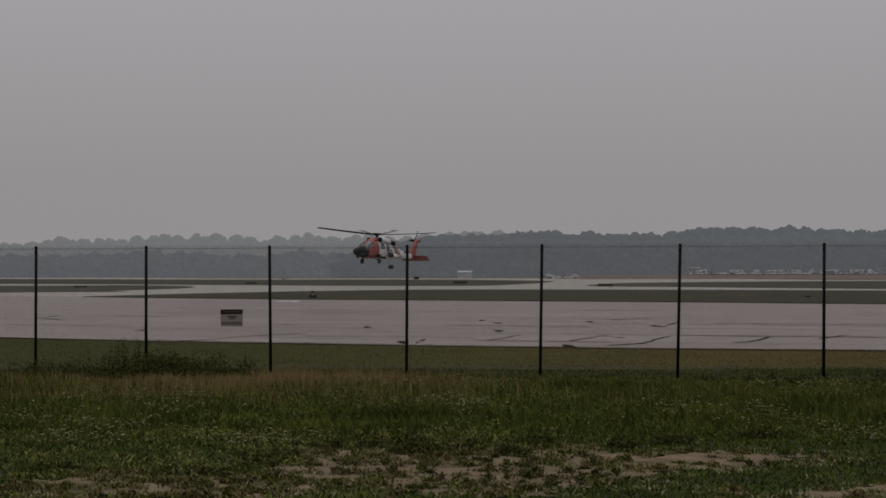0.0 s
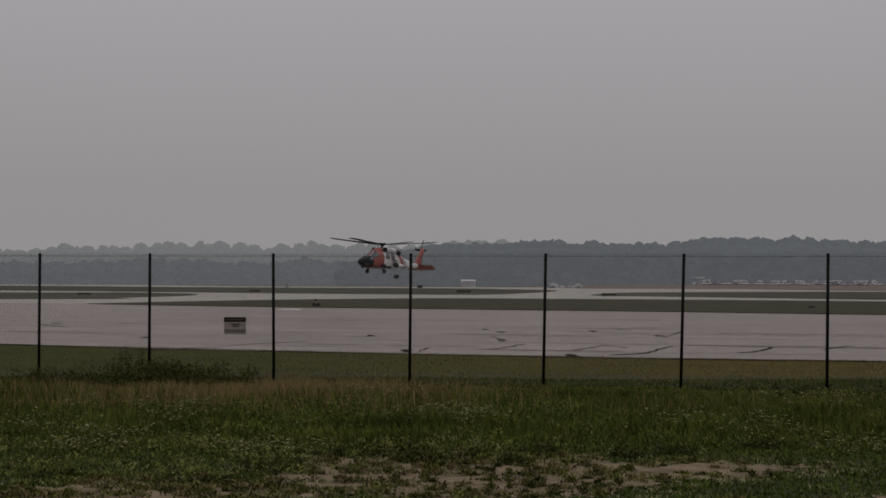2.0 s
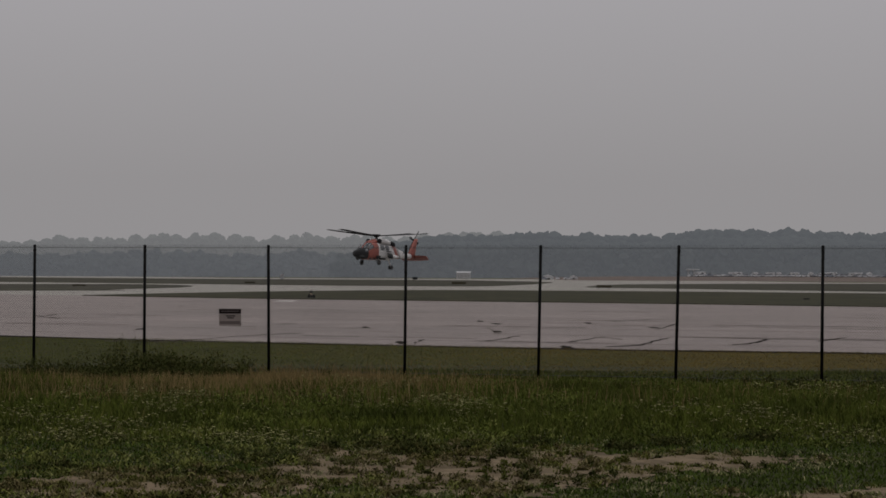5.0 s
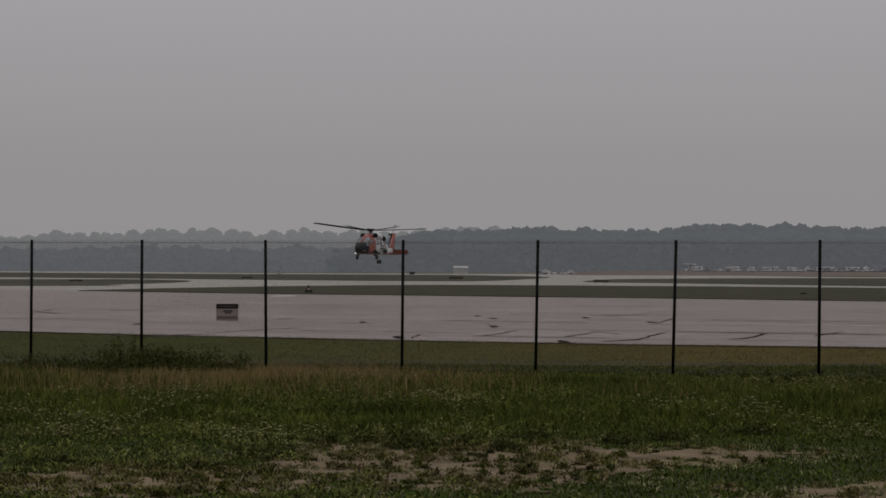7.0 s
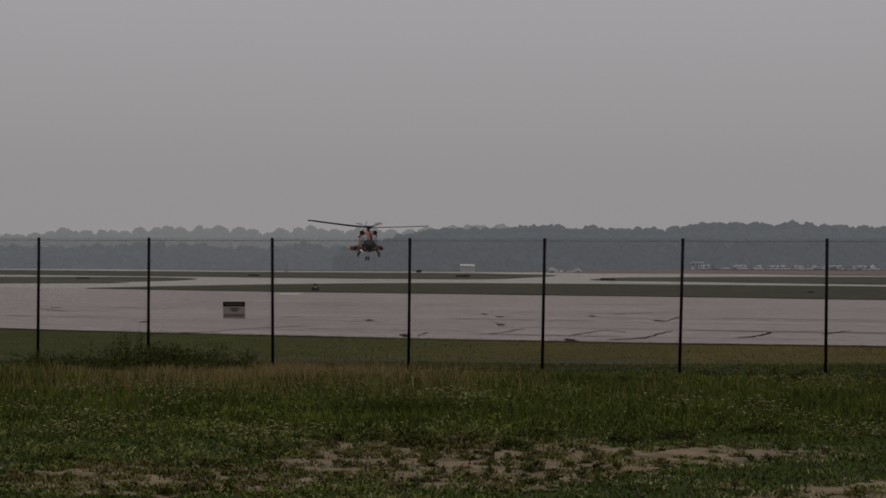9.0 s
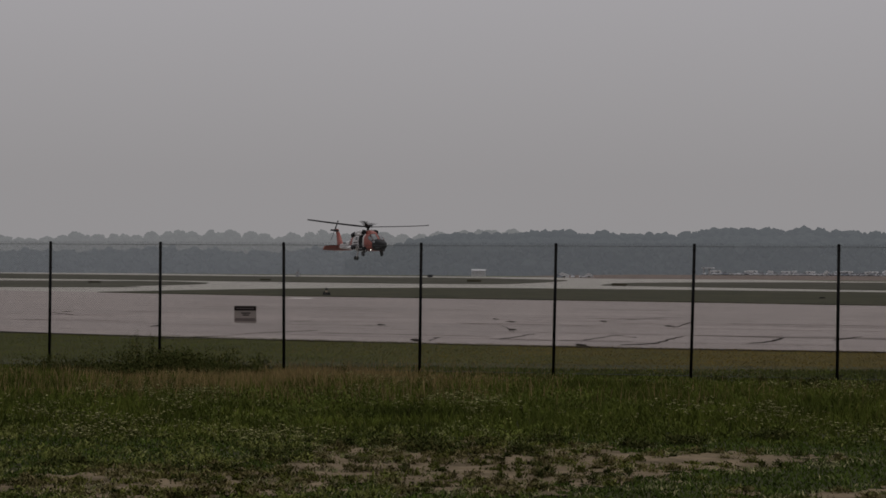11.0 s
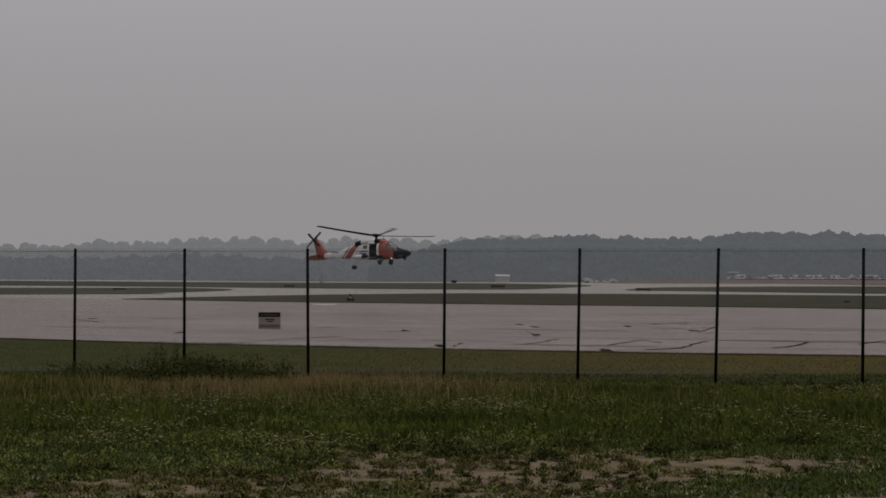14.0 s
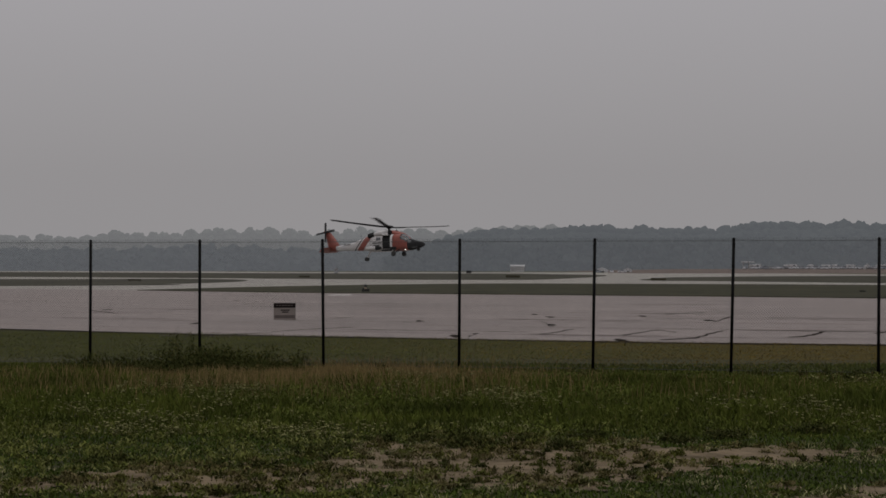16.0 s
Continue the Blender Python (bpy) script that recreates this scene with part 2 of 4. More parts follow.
def loft(bm, rings, cap=True):
    vs = [[bm.verts.new(p) for p in ring] for ring in rings]
    for r0, r1 in zip(vs, vs[1:]):
        n = len(r0)
        for i in range(n):
            bm.faces.new((r0[i], r0[(i + 1) % n], r1[(i + 1) % n], r1[i]))
    if cap:
        bm.faces.new(vs[0][::-1])
        bm.faces.new(vs[-1])
    return bm


def smooth(ob):
    ob.data.polygons.foreach_set("use_smooth", [True] * len(ob.data.polygons))
    return ob


# ---- ground ----
def sheet(name, outline, z, mat, label, category, thick=0.0):
    """A flat piece of ground with an outline; with thickness it has a real edge."""
    bm = bmesh.new()
    f = bm.faces.new([bm.verts.new((x, y, z)) for x, y in outline])
    if f.normal.z < 0 or f.calc_area() and (f.normal_update() or f.normal.z < 0):
        f.normal_flip()
    if thick:
        top = bmesh.ops.extrude_face_region(bm, geom=[f])
        bmesh.ops.translate(bm, verts=[v for v in top["geom"] if isinstance(v, bmesh.types.BMVert)], vec=(0, 0, thick))
    bmesh.ops.triangulate(bm, faces=bm.faces[:])
    bmesh.ops.recalc_face_normals(bm, faces=bm.faces[:])
    me = bpy.data.meshes.new(name)
    bm.to_mesh(me)
    bm.free()
    me.materials.append(mat)
    return tagged(new(name, me), label, category, kind="structure")


def curve_pts(pts, step=4):
    """A smoothed outline through a few corners."""
    out = []
    for i in range(len(pts) - 1):
        p0, p1, p2, p3 = (Vector(pts[max(0, min(len(pts) - 1, i + k))]) for k in (-1, 0, 1, 2))
        for s in range(step):
            t = s / step
            out.append(tuple(0.5 * (2 * p1 + (p2 - p0) * t + (2 * p0 - 5 * p1 + 4 * p2 - p3) * t * t + (3 * p1 - p0 - 3 * p2 + p3) * t ** 3)))
    return out + [tuple(pts[-1])]


ground = sheet("ground", [(-4000, -300), (4000, -300), (4000, 4500), (-4000, 4500)], -0.02, FIELD, "flat open airfield grassland under grey haze", "ground")
lawn = sheet("ground_verge", [(-60, -20), (60, -20), (60, 60), (-60, 90)], -0.008, MOWN, "mown dull green verge beside the apron", "grass verge")

NEAR_EDGE = [(-90, 108), (-45, 74), (-11.8, 51.1), (-5.3, 47.2), (2.8, 43.5), (9.6, 41.5), (40, 33), (90, 22)]
pavement = sheet("pavement", curve_pts(NEAR_EDGE) + [(400, 22), (420, 560), (200, 640), (131, 640), (122, 1040), (0, 1120), (-121, 1160), (-300, 1690), (-520, 1690), (-520, 108)],
                 0.0, CONCRETE, "wide weathered pinkish-grey concrete apron and taxiways", "pavement")

A_NEAR = [(-27.6, 148.8), (-15.4, 136), (0.6, 125.4), (14.6, 116.5), (25, 108.3), (60, 86), (140, 40)]
A_FAR = [(140, 150), (80, 178), (45.8, 198.4), (24.1, 213), (1.1, 219), (-11, 203), (-20.3, 179.5), (-27.6, 148.8)]
sheet("grass_island_1", curve_pts(A_NEAR)[:-1] + curve_pts(A_FAR)[:-1], -0.05, STRIP, "long mown grass strip between concrete taxiways", "grass strip", 0.10)
sheet("taxiway", [(-27.6, 148.8), (-20.3, 179.5), (-11, 203), (1.1, 219), (24.1, 213), (45.8, 198.4), (80, 178), (140, 150), (400, 150), (420, 560), (200, 640), (131, 640), (122, 1040), (0, 1120), (-121, 1160), (-300, 1690), (-519, 1690), (-519, 210), (-60, 178)],
      0.005, TAXIWAY, "pale cream concrete taxiway bending between grass strips", "taxiway")
B_LINE = [(-160, 120), (-43.5, 188.3), (-36.4, 211.5), (-33.6, 255), (-40, 300), (-56.7, 326), (-70.8, 312), (-260, 250)]
sheet("grass_island_2", curve_pts(B_LINE), -0.05, HAZED_MOWN, "pointed mown grass wedge between concrete taxiways", "grass strip", 0.10)
C_LINE = [(-300, 560), (-91.3, 395.6), (-37.9, 335), (-0.3, 300), (14, 350), (31.8, 534.6), (20, 650), (-0.9, 760), (-87.6, 790), (-165, 900), (-260, 1050), (-420, 1250)]
sheet("grass_island_3", curve_pts(C_LINE, 3), -0.05, HAZED_MOWN, "far mown grass strip beside the runway", "grass strip", 0.10)
D_LINE = [(300, 90), (100, 150), (52.3, 226.5), (31.7, 271.6), (22.9, 291.4), (30, 350), (47.7, 421.9), (120.4, 521.5), (300, 560)]
sheet("grass_island_4", curve_pts(D_LINE), -0.05, HAZED_MOWN, "pointed mown grass wedge beside the taxiway bend", "grass strip", 0.10)


def ribbon(pts, width, z, wob=0.3):
    """A thin crooked strip of filler laid along a line."""
    verts, faces = [], []
    fine = curve_pts(pts, 8)
    for i, (x, y) in enumerate(fine):
        w = width * random.uniform(0.5, 1.3) * (0.25 if i in (0, len(fine) - 1) else 1)
        dx = random.uniform(-wob, wob) * 0.25
        verts += [(x + dx, y - w / 2, z), (x + dx, y + w / 2, z)]
    for i in range(len(fine) - 1):
        a = 2 * i
        faces.append((a, a + 2, a + 3, a + 1))
    return verts, faces


CRACKS = [
    [(3.9, 45.0), (4.8, 46.2), (5.4, 48.6), (6.2, 51.8)], [(6.9, 60.1), (8.5, 68.2)], [(7.2, 46.8), (7.9, 48.1), (8.8, 51.2)],
    [(1.2, 48.6), (1.7, 50.4), (2.3, 53.3)], [(1.6, 61.4), (1.7, 54.8)], [(-7.7, 46.9), (-6.1, 49.1), (-5.3, 52.0), (-3.8, 54.7)],
    [(-0.6, 46.8), (-0.4, 49.7)], [(3.3, 48.0), (4.4, 52.1), (4.8, 50.3)], [(6.3, 70.4), (8.3, 74.4)], [(-16.2, 76.8), (-13.9, 71.1)],
    [(-5.4, 64.7), (-4.7, 65.6)], [(9.8, 49.5), (11.2, 52.8)],
]
for c in CRACKS:
    v, f = ribbon(c, 0.42, 0.006)
    part("crack_filler", mesh_from("crack_filler", v, f, TAR_AND_SHADE), None, pavement)
# small dark stains and spalls
for sx, sy in ((1.75, 57.2), (2.0, 66.5), (1.55, 70.1), (7.0, 62.0), (5.3, 68.0), (-13.5, 101.0), (-15.6, 77.5), (-0.9, 47.4), (-9.0, 58.0), (3.0, 44.8), (-2.3, 61.0)):
    ring = [(sx + random.uniform(0.08, 0.2) * math.cos(a), sy + random.uniform(0.5, 1.3) * math.sin(a), 0.006) for a in [k * math.pi / 5 for k in range(10)]]
    part("stain", mesh_from("stain", ring, [tuple(range(10))], TAR_AND_SHADE), None, pavement)
# thin weathered streaks lying across the lanes
STREAK = varied("streaked_concrete", (0.085, 0.070, 0.066), (0.125, 0.105, 0.10), 0.8, 6.0, 1.0, spec=0.0)
for k in range(34):
    sy = random.uniform(47, 105)
    sx = random.uniform(-0.25, 0.25) * sy
    ln = random.uniform(1.5, 6.0)
    v, f = ribbon([(sx - ln / 2, sy + 0.2 * ln), (sx, sy + random.uniform(-0.3, 0.3)), (sx + ln / 2, sy - 0.2 * ln)], random.uniform(0.2, 0.5), 0.004)
    part("weather_streak", mesh_from("weather_streak", v, f, STREAK), None, pavement)
# faint long joints between the paving lanes
for k in range(9):
    off = 3.2 + 6.4 * k + 0.25 * k * k
    v, f = ribbon([(-40, 72 + off * 1.15), (-11.8, 52 + off * 1.05), (2.8, 44.4 + off), (9.6, 42.4 + off * 0.96), (40, 33 + off * 0.9)], 0.17, 0.005, 0.1)
    part("paving_joint", mesh_from("paving_joint", v, f, STREAK), None, pavement)
# dark strip where the verge meets the slab: bare soil and painted grass shadow
slab_edge = curve_pts(NEAR_EDGE)
part("edge_shadow_strip", mesh_from("edge_shadow_strip", [(x, y + d + (random.uniform(-0.12, 0.12) if d else 0), 0.004) for x, y in slab_edge for d in (-0.05, 0.55)],
                            [(2 * i, 2 * i + 2, 2 * i + 3, 2 * i + 1) for i in range(len(slab_edge) - 1)], TAR_AND_SHADE), None, pavement)
part("concrete_patch", mesh_from("concrete_patch", [(-10.5, 121.5, 0.006), (-9.1, 121.5, 0.006), (-9.0, 124.5, 0.006), (-10.3, 124.5, 0.006)], [(0, 1, 2, 3)], PALE), None, pavement)


# ---- near grass ----
rng = np.random.default_rng(7)


def bare(x, y):
    """Above zero where the soil lies bare beside the worn track."""
    n1 = noise.noise(Vector((x * 0.9, y * 0.55, 3.1)))
    n2 = noise.noise(Vector((x * 3.1, y * 1.8, 8.4)))
    n3 = noise.noise(Vector((x * 9.0, y * 5.0, 2.2)))
    main = 1.1 - math.hypot((x - 2.2) / 1.1, (y - 17.1 - 0.12 * (x - 2.3)) / 0.75)
    mid = 1.2 - math.hypot((x - 0.2) / 1.5, (y - 16.7) / 1.6)
    low = 0.9 - math.hypot((x + 2.2) / 1.9, (y - 14.8) / 0.95)
    rim = 0.75 - math.hypot((x - 3.1) / 1.1, (y - 14.0) / 0.9)
    return max(main * 0.95, mid * 0.8, low * 0.75, rim * 0.6) + 0.25 * n1 + 0.4 * n2 + 0.3 * n3 - 0.02


def soil():
    step, x0, x1, y0, y1 = 0.035, -6.0, 6.5, 12.0, 20.5
    nx, ny = int((x1 - x0) / step), int((y1 - y0) / (step * 1.6))
    verts, faces, index = [], [], {}

    def vid(i, j):
        if (i, j) not in index:
            x, y = x0 + i * step, y0 + j * step * 1.6
            index[i, j] = len(verts)
            verts.append((x, y, 0.006 + 0.02 * abs(noise.noise(Vector((x * 5, y * 5, 1.7))))))
        return index[i, j]

    for i in range(nx):
        for j in range(ny):
            if bare(x0 + (i + 0.5) * step, y0 + (j + 0.5) * step * 1.6) > 0:
                faces.append((vid(i, j), vid(i + 1, j), vid(i + 1, j + 1), vid(i, j + 1)))
    ob = new("dirt_track", mesh_from("dirt_track", verts, faces, DIRT))
    tagged(ob, "bare sandy dirt patches worn into the grass", "dirt", kind="stuff")


soil()
near_soil = sheet("ground_meadow", [(-30, -19), (30, -19), (30, 34), (-30, 37)], -0.004, GRASS_NEAR, "dark soil and thatch under unmown meadow grass", "meadow")


def blades(name, x, y, height, width, lean, mat, label, category, base=0.0):
    """Bent, tapering blades, five corners each."""
    n = len(x)
    a, b = rng.uniform(0, 2 * np.pi, n), rng.uniform(0, 2 * np.pi, n)
    dx, dy = np.cos(a) * width / 2, np.sin(a) * width / 2
    ox, oy = np.cos(b) * lean * height, np.sin(b) * lean * height
    co = np.zeros((n, 5, 3), np.float32)
    for k, (s, h, o) in enumerate(((-1, 0, 0), (1, 0, 0), (-0.8, 0.55, 0.3), (0.8, 0.55, 0.3), (0, 1, 1))):
        co[:, k, 0], co[:, k, 1], co[:, k, 2] = x + s * dx + o * ox, y + s * dy + o * oy, base + h * height * (1 - 0.25 * lean * o)
    tri = (np.array([[0, 1, 3], [0, 3, 2], [2, 3, 4]])[None] + 5 * np.arange(n)[:, None, None]).reshape(-1)
    me = bpy.data.meshes.new(name)
    me.vertices.add(n * 5)
    me.vertices.foreach_set("co", co.ravel())
    me.loops.add(len(tri))
    me.loops.foreach_set("vertex_index", tri.astype(np.int32))
    me.polygons.add(n * 3)
    me.polygons.foreach_set("loop_start", np.arange(0, n * 9, 3, dtype=np.int32))
    me.materials.append(mat)
    me.update(calc_edges=True)
    return tagged(new(name, me), label, category, kind="stuff")


def scatter(n, y0, y1, power=1.0):
    y = y0 + (y1 - y0) * rng.uniform(0, 1, n) ** power
    return rng.uniform(-1, 1, n) * (0.262 * y + 0.9), y


def trimmed(x, y):
    """Grass is kept short along the foot of the fence: a factor for its height."""
    return np.clip((31.6 - 0.21 * x - y) / 5.0 + 0.25 * np.sin(x * 2.3) * np.sin(x * 0.9 + y), 0.32, 1.0)


def dry_patch(x, y):
    """The stand of dry grass before the fence: 1 in its middle, 0 outside."""
    return np.exp(-(((x + 1.9) / 1.8) ** 2 + ((y - 29.3) / 2.8) ** 2))


def field(x, y, s, seed):
    return np.array([noise.noise(Vector((float(a) * s, float(b) * s, seed))) for a, b in zip(x, y)])


# tall meadow grass from the track to the fence
x, y = scatter(105000, 17.8, 33.4)
patch = field(x, y, 0.35, 2.0)
keep = rng.uniform(0, 1, len(x)) < np.clip((y - 18.3) / 2.0, 0.04, 1) * (1 - 0.85 * dry_patch(x, y))
x, y, patch = x[keep], y[keep], patch[keep]
h = rng.uniform(0.07, 0.21, len(x)) * (1 + 0.7 * patch) * np.clip((y - 16.8) / 5.0, 0.25, 1.0) * trimmed(x, y)
blades("meadow_grass", x, y, h, rng.uniform(0.010, 0.022, len(x)), rng.uniform(0.1, 0.7, len(x)), BLADE, "tall unmown green meadow grass", "grass")
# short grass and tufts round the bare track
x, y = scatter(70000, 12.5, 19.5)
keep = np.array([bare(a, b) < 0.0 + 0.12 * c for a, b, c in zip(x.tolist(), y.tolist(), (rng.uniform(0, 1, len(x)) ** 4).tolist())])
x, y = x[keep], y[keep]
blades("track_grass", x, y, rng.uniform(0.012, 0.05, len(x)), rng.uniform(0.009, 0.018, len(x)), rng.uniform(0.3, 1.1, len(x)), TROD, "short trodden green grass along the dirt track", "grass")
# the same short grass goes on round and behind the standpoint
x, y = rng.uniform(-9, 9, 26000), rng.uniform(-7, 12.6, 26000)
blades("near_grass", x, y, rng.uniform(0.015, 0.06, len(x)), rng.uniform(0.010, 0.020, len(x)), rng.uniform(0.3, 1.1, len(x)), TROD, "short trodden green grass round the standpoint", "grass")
# low green tufts and straw scattered over the bare soil
cx, cy = scatter(620, 14.0, 19.6)
near = np.array([-0.15 < bare(a, b) < 0.3 for a, b in zip(cx.tolist(), cy.tolist())])
cx, cy = cx[near], cy[near]
size = rng.uniform(0.02, 0.12, len(cx)) * rng.uniform(0.6, 1.2, len(cx))
x, y = np.repeat(cx, 55) + rng.normal(0, 1, 55 * len(cx)) * np.repeat(size, 55) * 1.3, np.repeat(cy, 55) + rng.normal(0, 1, 55 * len(cx)) * np.repeat(size, 55) * 0.8
h = rng.uniform(0.2, 0.6, len(x)) * np.repeat(size, 55) + 0.006
blades("track_tufts", x, y, h, rng.uniform(0.007, 0.016, len(x)), rng.uniform(0.3, 1.2, len(x)), TUFT, "low dark green tufts growing on the bare soil", "grass")
cx, cy = scatter(600, 13.6, 19.6)
near = np.array([-0.35 < bare(a, b) < 0.45 for a, b in zip(cx.tolist(), cy.tolist())])
cx, cy = cx[near], cy[near]
x, y = np.repeat(cx, 26), np.repeat(cy, 26)
x, y = x + rng.normal(0, 0.07, len(x)), y + rng.normal(0, 0.04, len(y))
blades("pale_tufts", x, y, rng.uniform(0.02, 0.065, len(x)), rng.uniform(0.007, 0.014, len(x)), rng.uniform(0.6, 1.5, len(x)), CLUMP, "pale dry grass tufts on bare soil", "grass")
# mown verge behind the fence
x, y = scatter(70000, 32.0, 50.0)
keep = y < 45.9 - 0.46 * x + 0.014 * x * x - 0.15
x, y = x[keep], y[keep]
brown = rng.uniform(0, 1, len(x)) < np.clip(0.5 + 0.09 * x + 0.35 * field(x, y, 0.2, 6.6), 0.08, 0.92)
for name, pick, mat, label in (("verge_grass", ~brown, MOWN_BLADE, "short mown green grass verge along the apron edge"), ("verge_dry_grass", brown, MOWN_DRY, "short brownish mown grass along the apron edge")):
    n = int(pick.sum())
    blades(name, x[pick], y[pick], rng.uniform(0.010, 0.022, n), rng.uniform(0.012, 0.024, n), rng.uniform(0.8, 1.6, n), mat, label, "grass")
# brown dry stand in front of the fence
x, y = scatter(115000, 23.0, 36.0)
stand = 1.4 * dry_patch(x, y) + 0.42 * np.exp(-(((x + 4.0) / 2.8) ** 2 + ((y - 27.4) / 1.8) ** 2)) + 0.04 * (x < 0.5) * (y < 31) + 0.03 * (y < 31)
stand *= 0.75 + 0.5 * field(x, y, 0.6, 5.5)
keep = rng.uniform(0, 1, len(x)) < stand
x, y = x[keep], y[keep]
blades("dry_grass", x, y, rng.uniform(0.14, 0.34, len(x)) * np.maximum(trimmed(x, y), 0.5), rng.uniform(0.005, 0.011, len(x)), rng.uniform(0.05, 0.45, len(x)), DRY, "brown dry seed-headed grass before the fence", "grass")
def leafy(name, cx, cy, tall, spread, leaves, size, mat, label):
    """Weeds: short leaves at all heights round each stem, thinning outwards."""
    n = len(cx) * leaves
    t = rng.uniform(0, 1, n)
    top, wide = np.repeat(tall, leaves), np.repeat(spread, leaves)
    x = np.repeat(cx, leaves) + rng.normal(0, 1, n) * wide * (1.1 - 0.5 * t)
    y = np.repeat(cy, leaves) + rng.normal(0, 1, n) * wide * (1.1 - 0.5 * t)
    blades(name, x, y, rng.uniform(0.5, 1.3, n) * size, rng.uniform(0.4, 1.0, n) * size * 0.6, rng.uniform(0.3, 2.2, n), mat, label, "weeds", t * top * rng.uniform(0.6, 1.0, n))


# mixed weeds through the meadow
cx, cy = scatter(1500, 18.6, 32.0)
lump = field(cx, cy, 0.45, 12.0)
keep = (lump > rng.uniform(-0.45, 0.35, len(cx))) & (rng.uniform(0, 1, len(cx)) > 0.85 * dry_patch(cx, cy))
cx, cy, lump = cx[keep], cy[keep], lump[keep]
leafy("meadow_weeds", cx, cy, rng.uniform(0.06, 0.24, len(cx)) * np.clip((cy - 16.8) / 5, 0.3, 1) * (1 + 0.8 * lump) * trimmed(cx, cy), rng.uniform(0.05, 0.17, len(cx)), 70, 0.035, LEAF, "mixed green broad-leaved weeds in the meadow")
# low leafy weeds all round the track
cx, cy = scatter(900, 13.5, 19.6)
keep = np.array([bare(a, b) < 0.1 * c for a, b, c in zip(cx.tolist(), cy.tolist(), rng.uniform(-0.4, 1, len(cx)).tolist())]) & (cx < rng.normal(0.3, 0.9, len(cx)))
cx, cy = cx[keep], cy[keep]
leafy("track_weeds", cx, cy, rng.uniform(0.03, 0.11, len(cx)), rng.uniform(0.025, 0.09, len(cx)), 34, 0.036, BRIGHT_LEAF, "low green leafy weeds beside the dirt track")
# separate low mounds of leaves and straw standing on the bare soil
cx, cy = scatter(1500, 13.4, 19.4)
keep = np.array([-0.05 < bare(a, b) < 1.3 for a, b in zip(cx.tolist(), cy.tolist())]) & ((cx < 1.4) | (rng.uniform(0, 1, len(cx)) < 0.3))
cx, cy = cx[keep], cy[keep]
kind = rng.uniform(0, 1, len(cx))
for name, pick, mat, label in (("track_weed_mounds", kind < 0.2, WEED, "small dark weed mounds on the dirt track"), ("track_rosettes", (kind >= 0.2) & (kind < 0.5), TUFT, "low dark green leaf mounds on the dirt track"), ("track_straw", kind >= 0.5, STRAW, "low olive and straw-coloured mounds on the dirt track")):
    n = int(pick.sum())
    leafy(name, cx[pick], cy[pick], rng.uniform(0.02, 0.08, n), rng.uniform(0.02, 0.065, n), 60, 0.034, mat, label)
# pale flowering weeds through the open side of the meadow
cx, cy = rng.uniform(-5.2, 0.6, 240), rng.uniform(16.6, 25.0, 240)
lump = field(cx, cy, 0.8, 21.0)
keep = lump > rng.uniform(-0.15, 0.3, len(cx))
cx, cy = cx[keep], cy[keep]
leafy("pale_weeds", cx, cy, rng.uniform(0.08, 0.2, len(cx)) * np.clip((cy - 14.5) / 5, 0.35, 1), rng.uniform(0.05, 0.12, len(cx)), 26, 0.034, PALE_WEED, "pale green flowering weeds in the meadow")
# dark weeds round the fence foot: one dense bush, a looser trail and a few tall stems
cx = np.concatenate([rng.normal(-4.5, 0.42, 110), rng.uniform(-6.8, -3.1, 150), rng.uniform(5, 8, 30), rng.uniform(-8, 8, 24)])
cy = np.concatenate([rng.normal(30.9, 0.7, 110), rng.normal(30.6, 0.8, 150), rng.normal(28.4, 0.5, 30), rng.normal(30.2, 0.6, 24)])
leafy("dark_weeds", cx, cy, np.concatenate([rng.uniform(0.15, 0.46, 110), rng.uniform(0.06, 0.34, 150), rng.uniform(0.03, 0.14, 54)]), rng.uniform(0.05, 0.19, len(cx)), 110, 0.04, WEED, "dark leafy weeds round the fence posts")
cx, cy = rng.normal(-5.15, 0.22, 16), rng.normal(31.0, 0.3, 16)
tall = rng.uniform(0.4, 0.78, 16)
leafy("tall_weeds", cx, cy, tall * 0.95, np.full(16, 0.03), 70, 0.035, WEED, "tall thin dark weeds beside the fence")
blades("tall_weed_stalks", cx, cy, tall, np.full(16, 0.012), np.full(16, 0.08), WEED, "thin dark weed stalks beside the fence", "weeds")
# dark leafy clumps along the far rim of the track
RIM = [(-0.17, 17.75), (-0.22, 17.8), (-0.1, 17.75), (-0.24, 18.5), (3.3, 19.5), (-0.5, 18.2), (0.28, 18.1), (1.0, 18.8), (3.28, 19.7), (3.05, 19.3), (-3.3, 16.2), (-2.1, 15.7), (1.75, 18.2), (2.3, 18.6), (-1.4, 17.0), (0.7, 17.6), (-1.0, 18.3)]
cx = np.concatenate([rng.normal(a, 0.13, 6) for a, b in RIM])
cy = np.concatenate([rng.normal(b, 0.14, 6) for a, b in RIM])
leafy("rim_weeds", cx, cy, rng.uniform(0.04, 0.13, len(cx)), rng.uniform(0.03, 0.08, len(cx)), 80, 0.034, WEED, "dark green leafy clumps along the rim of the track")


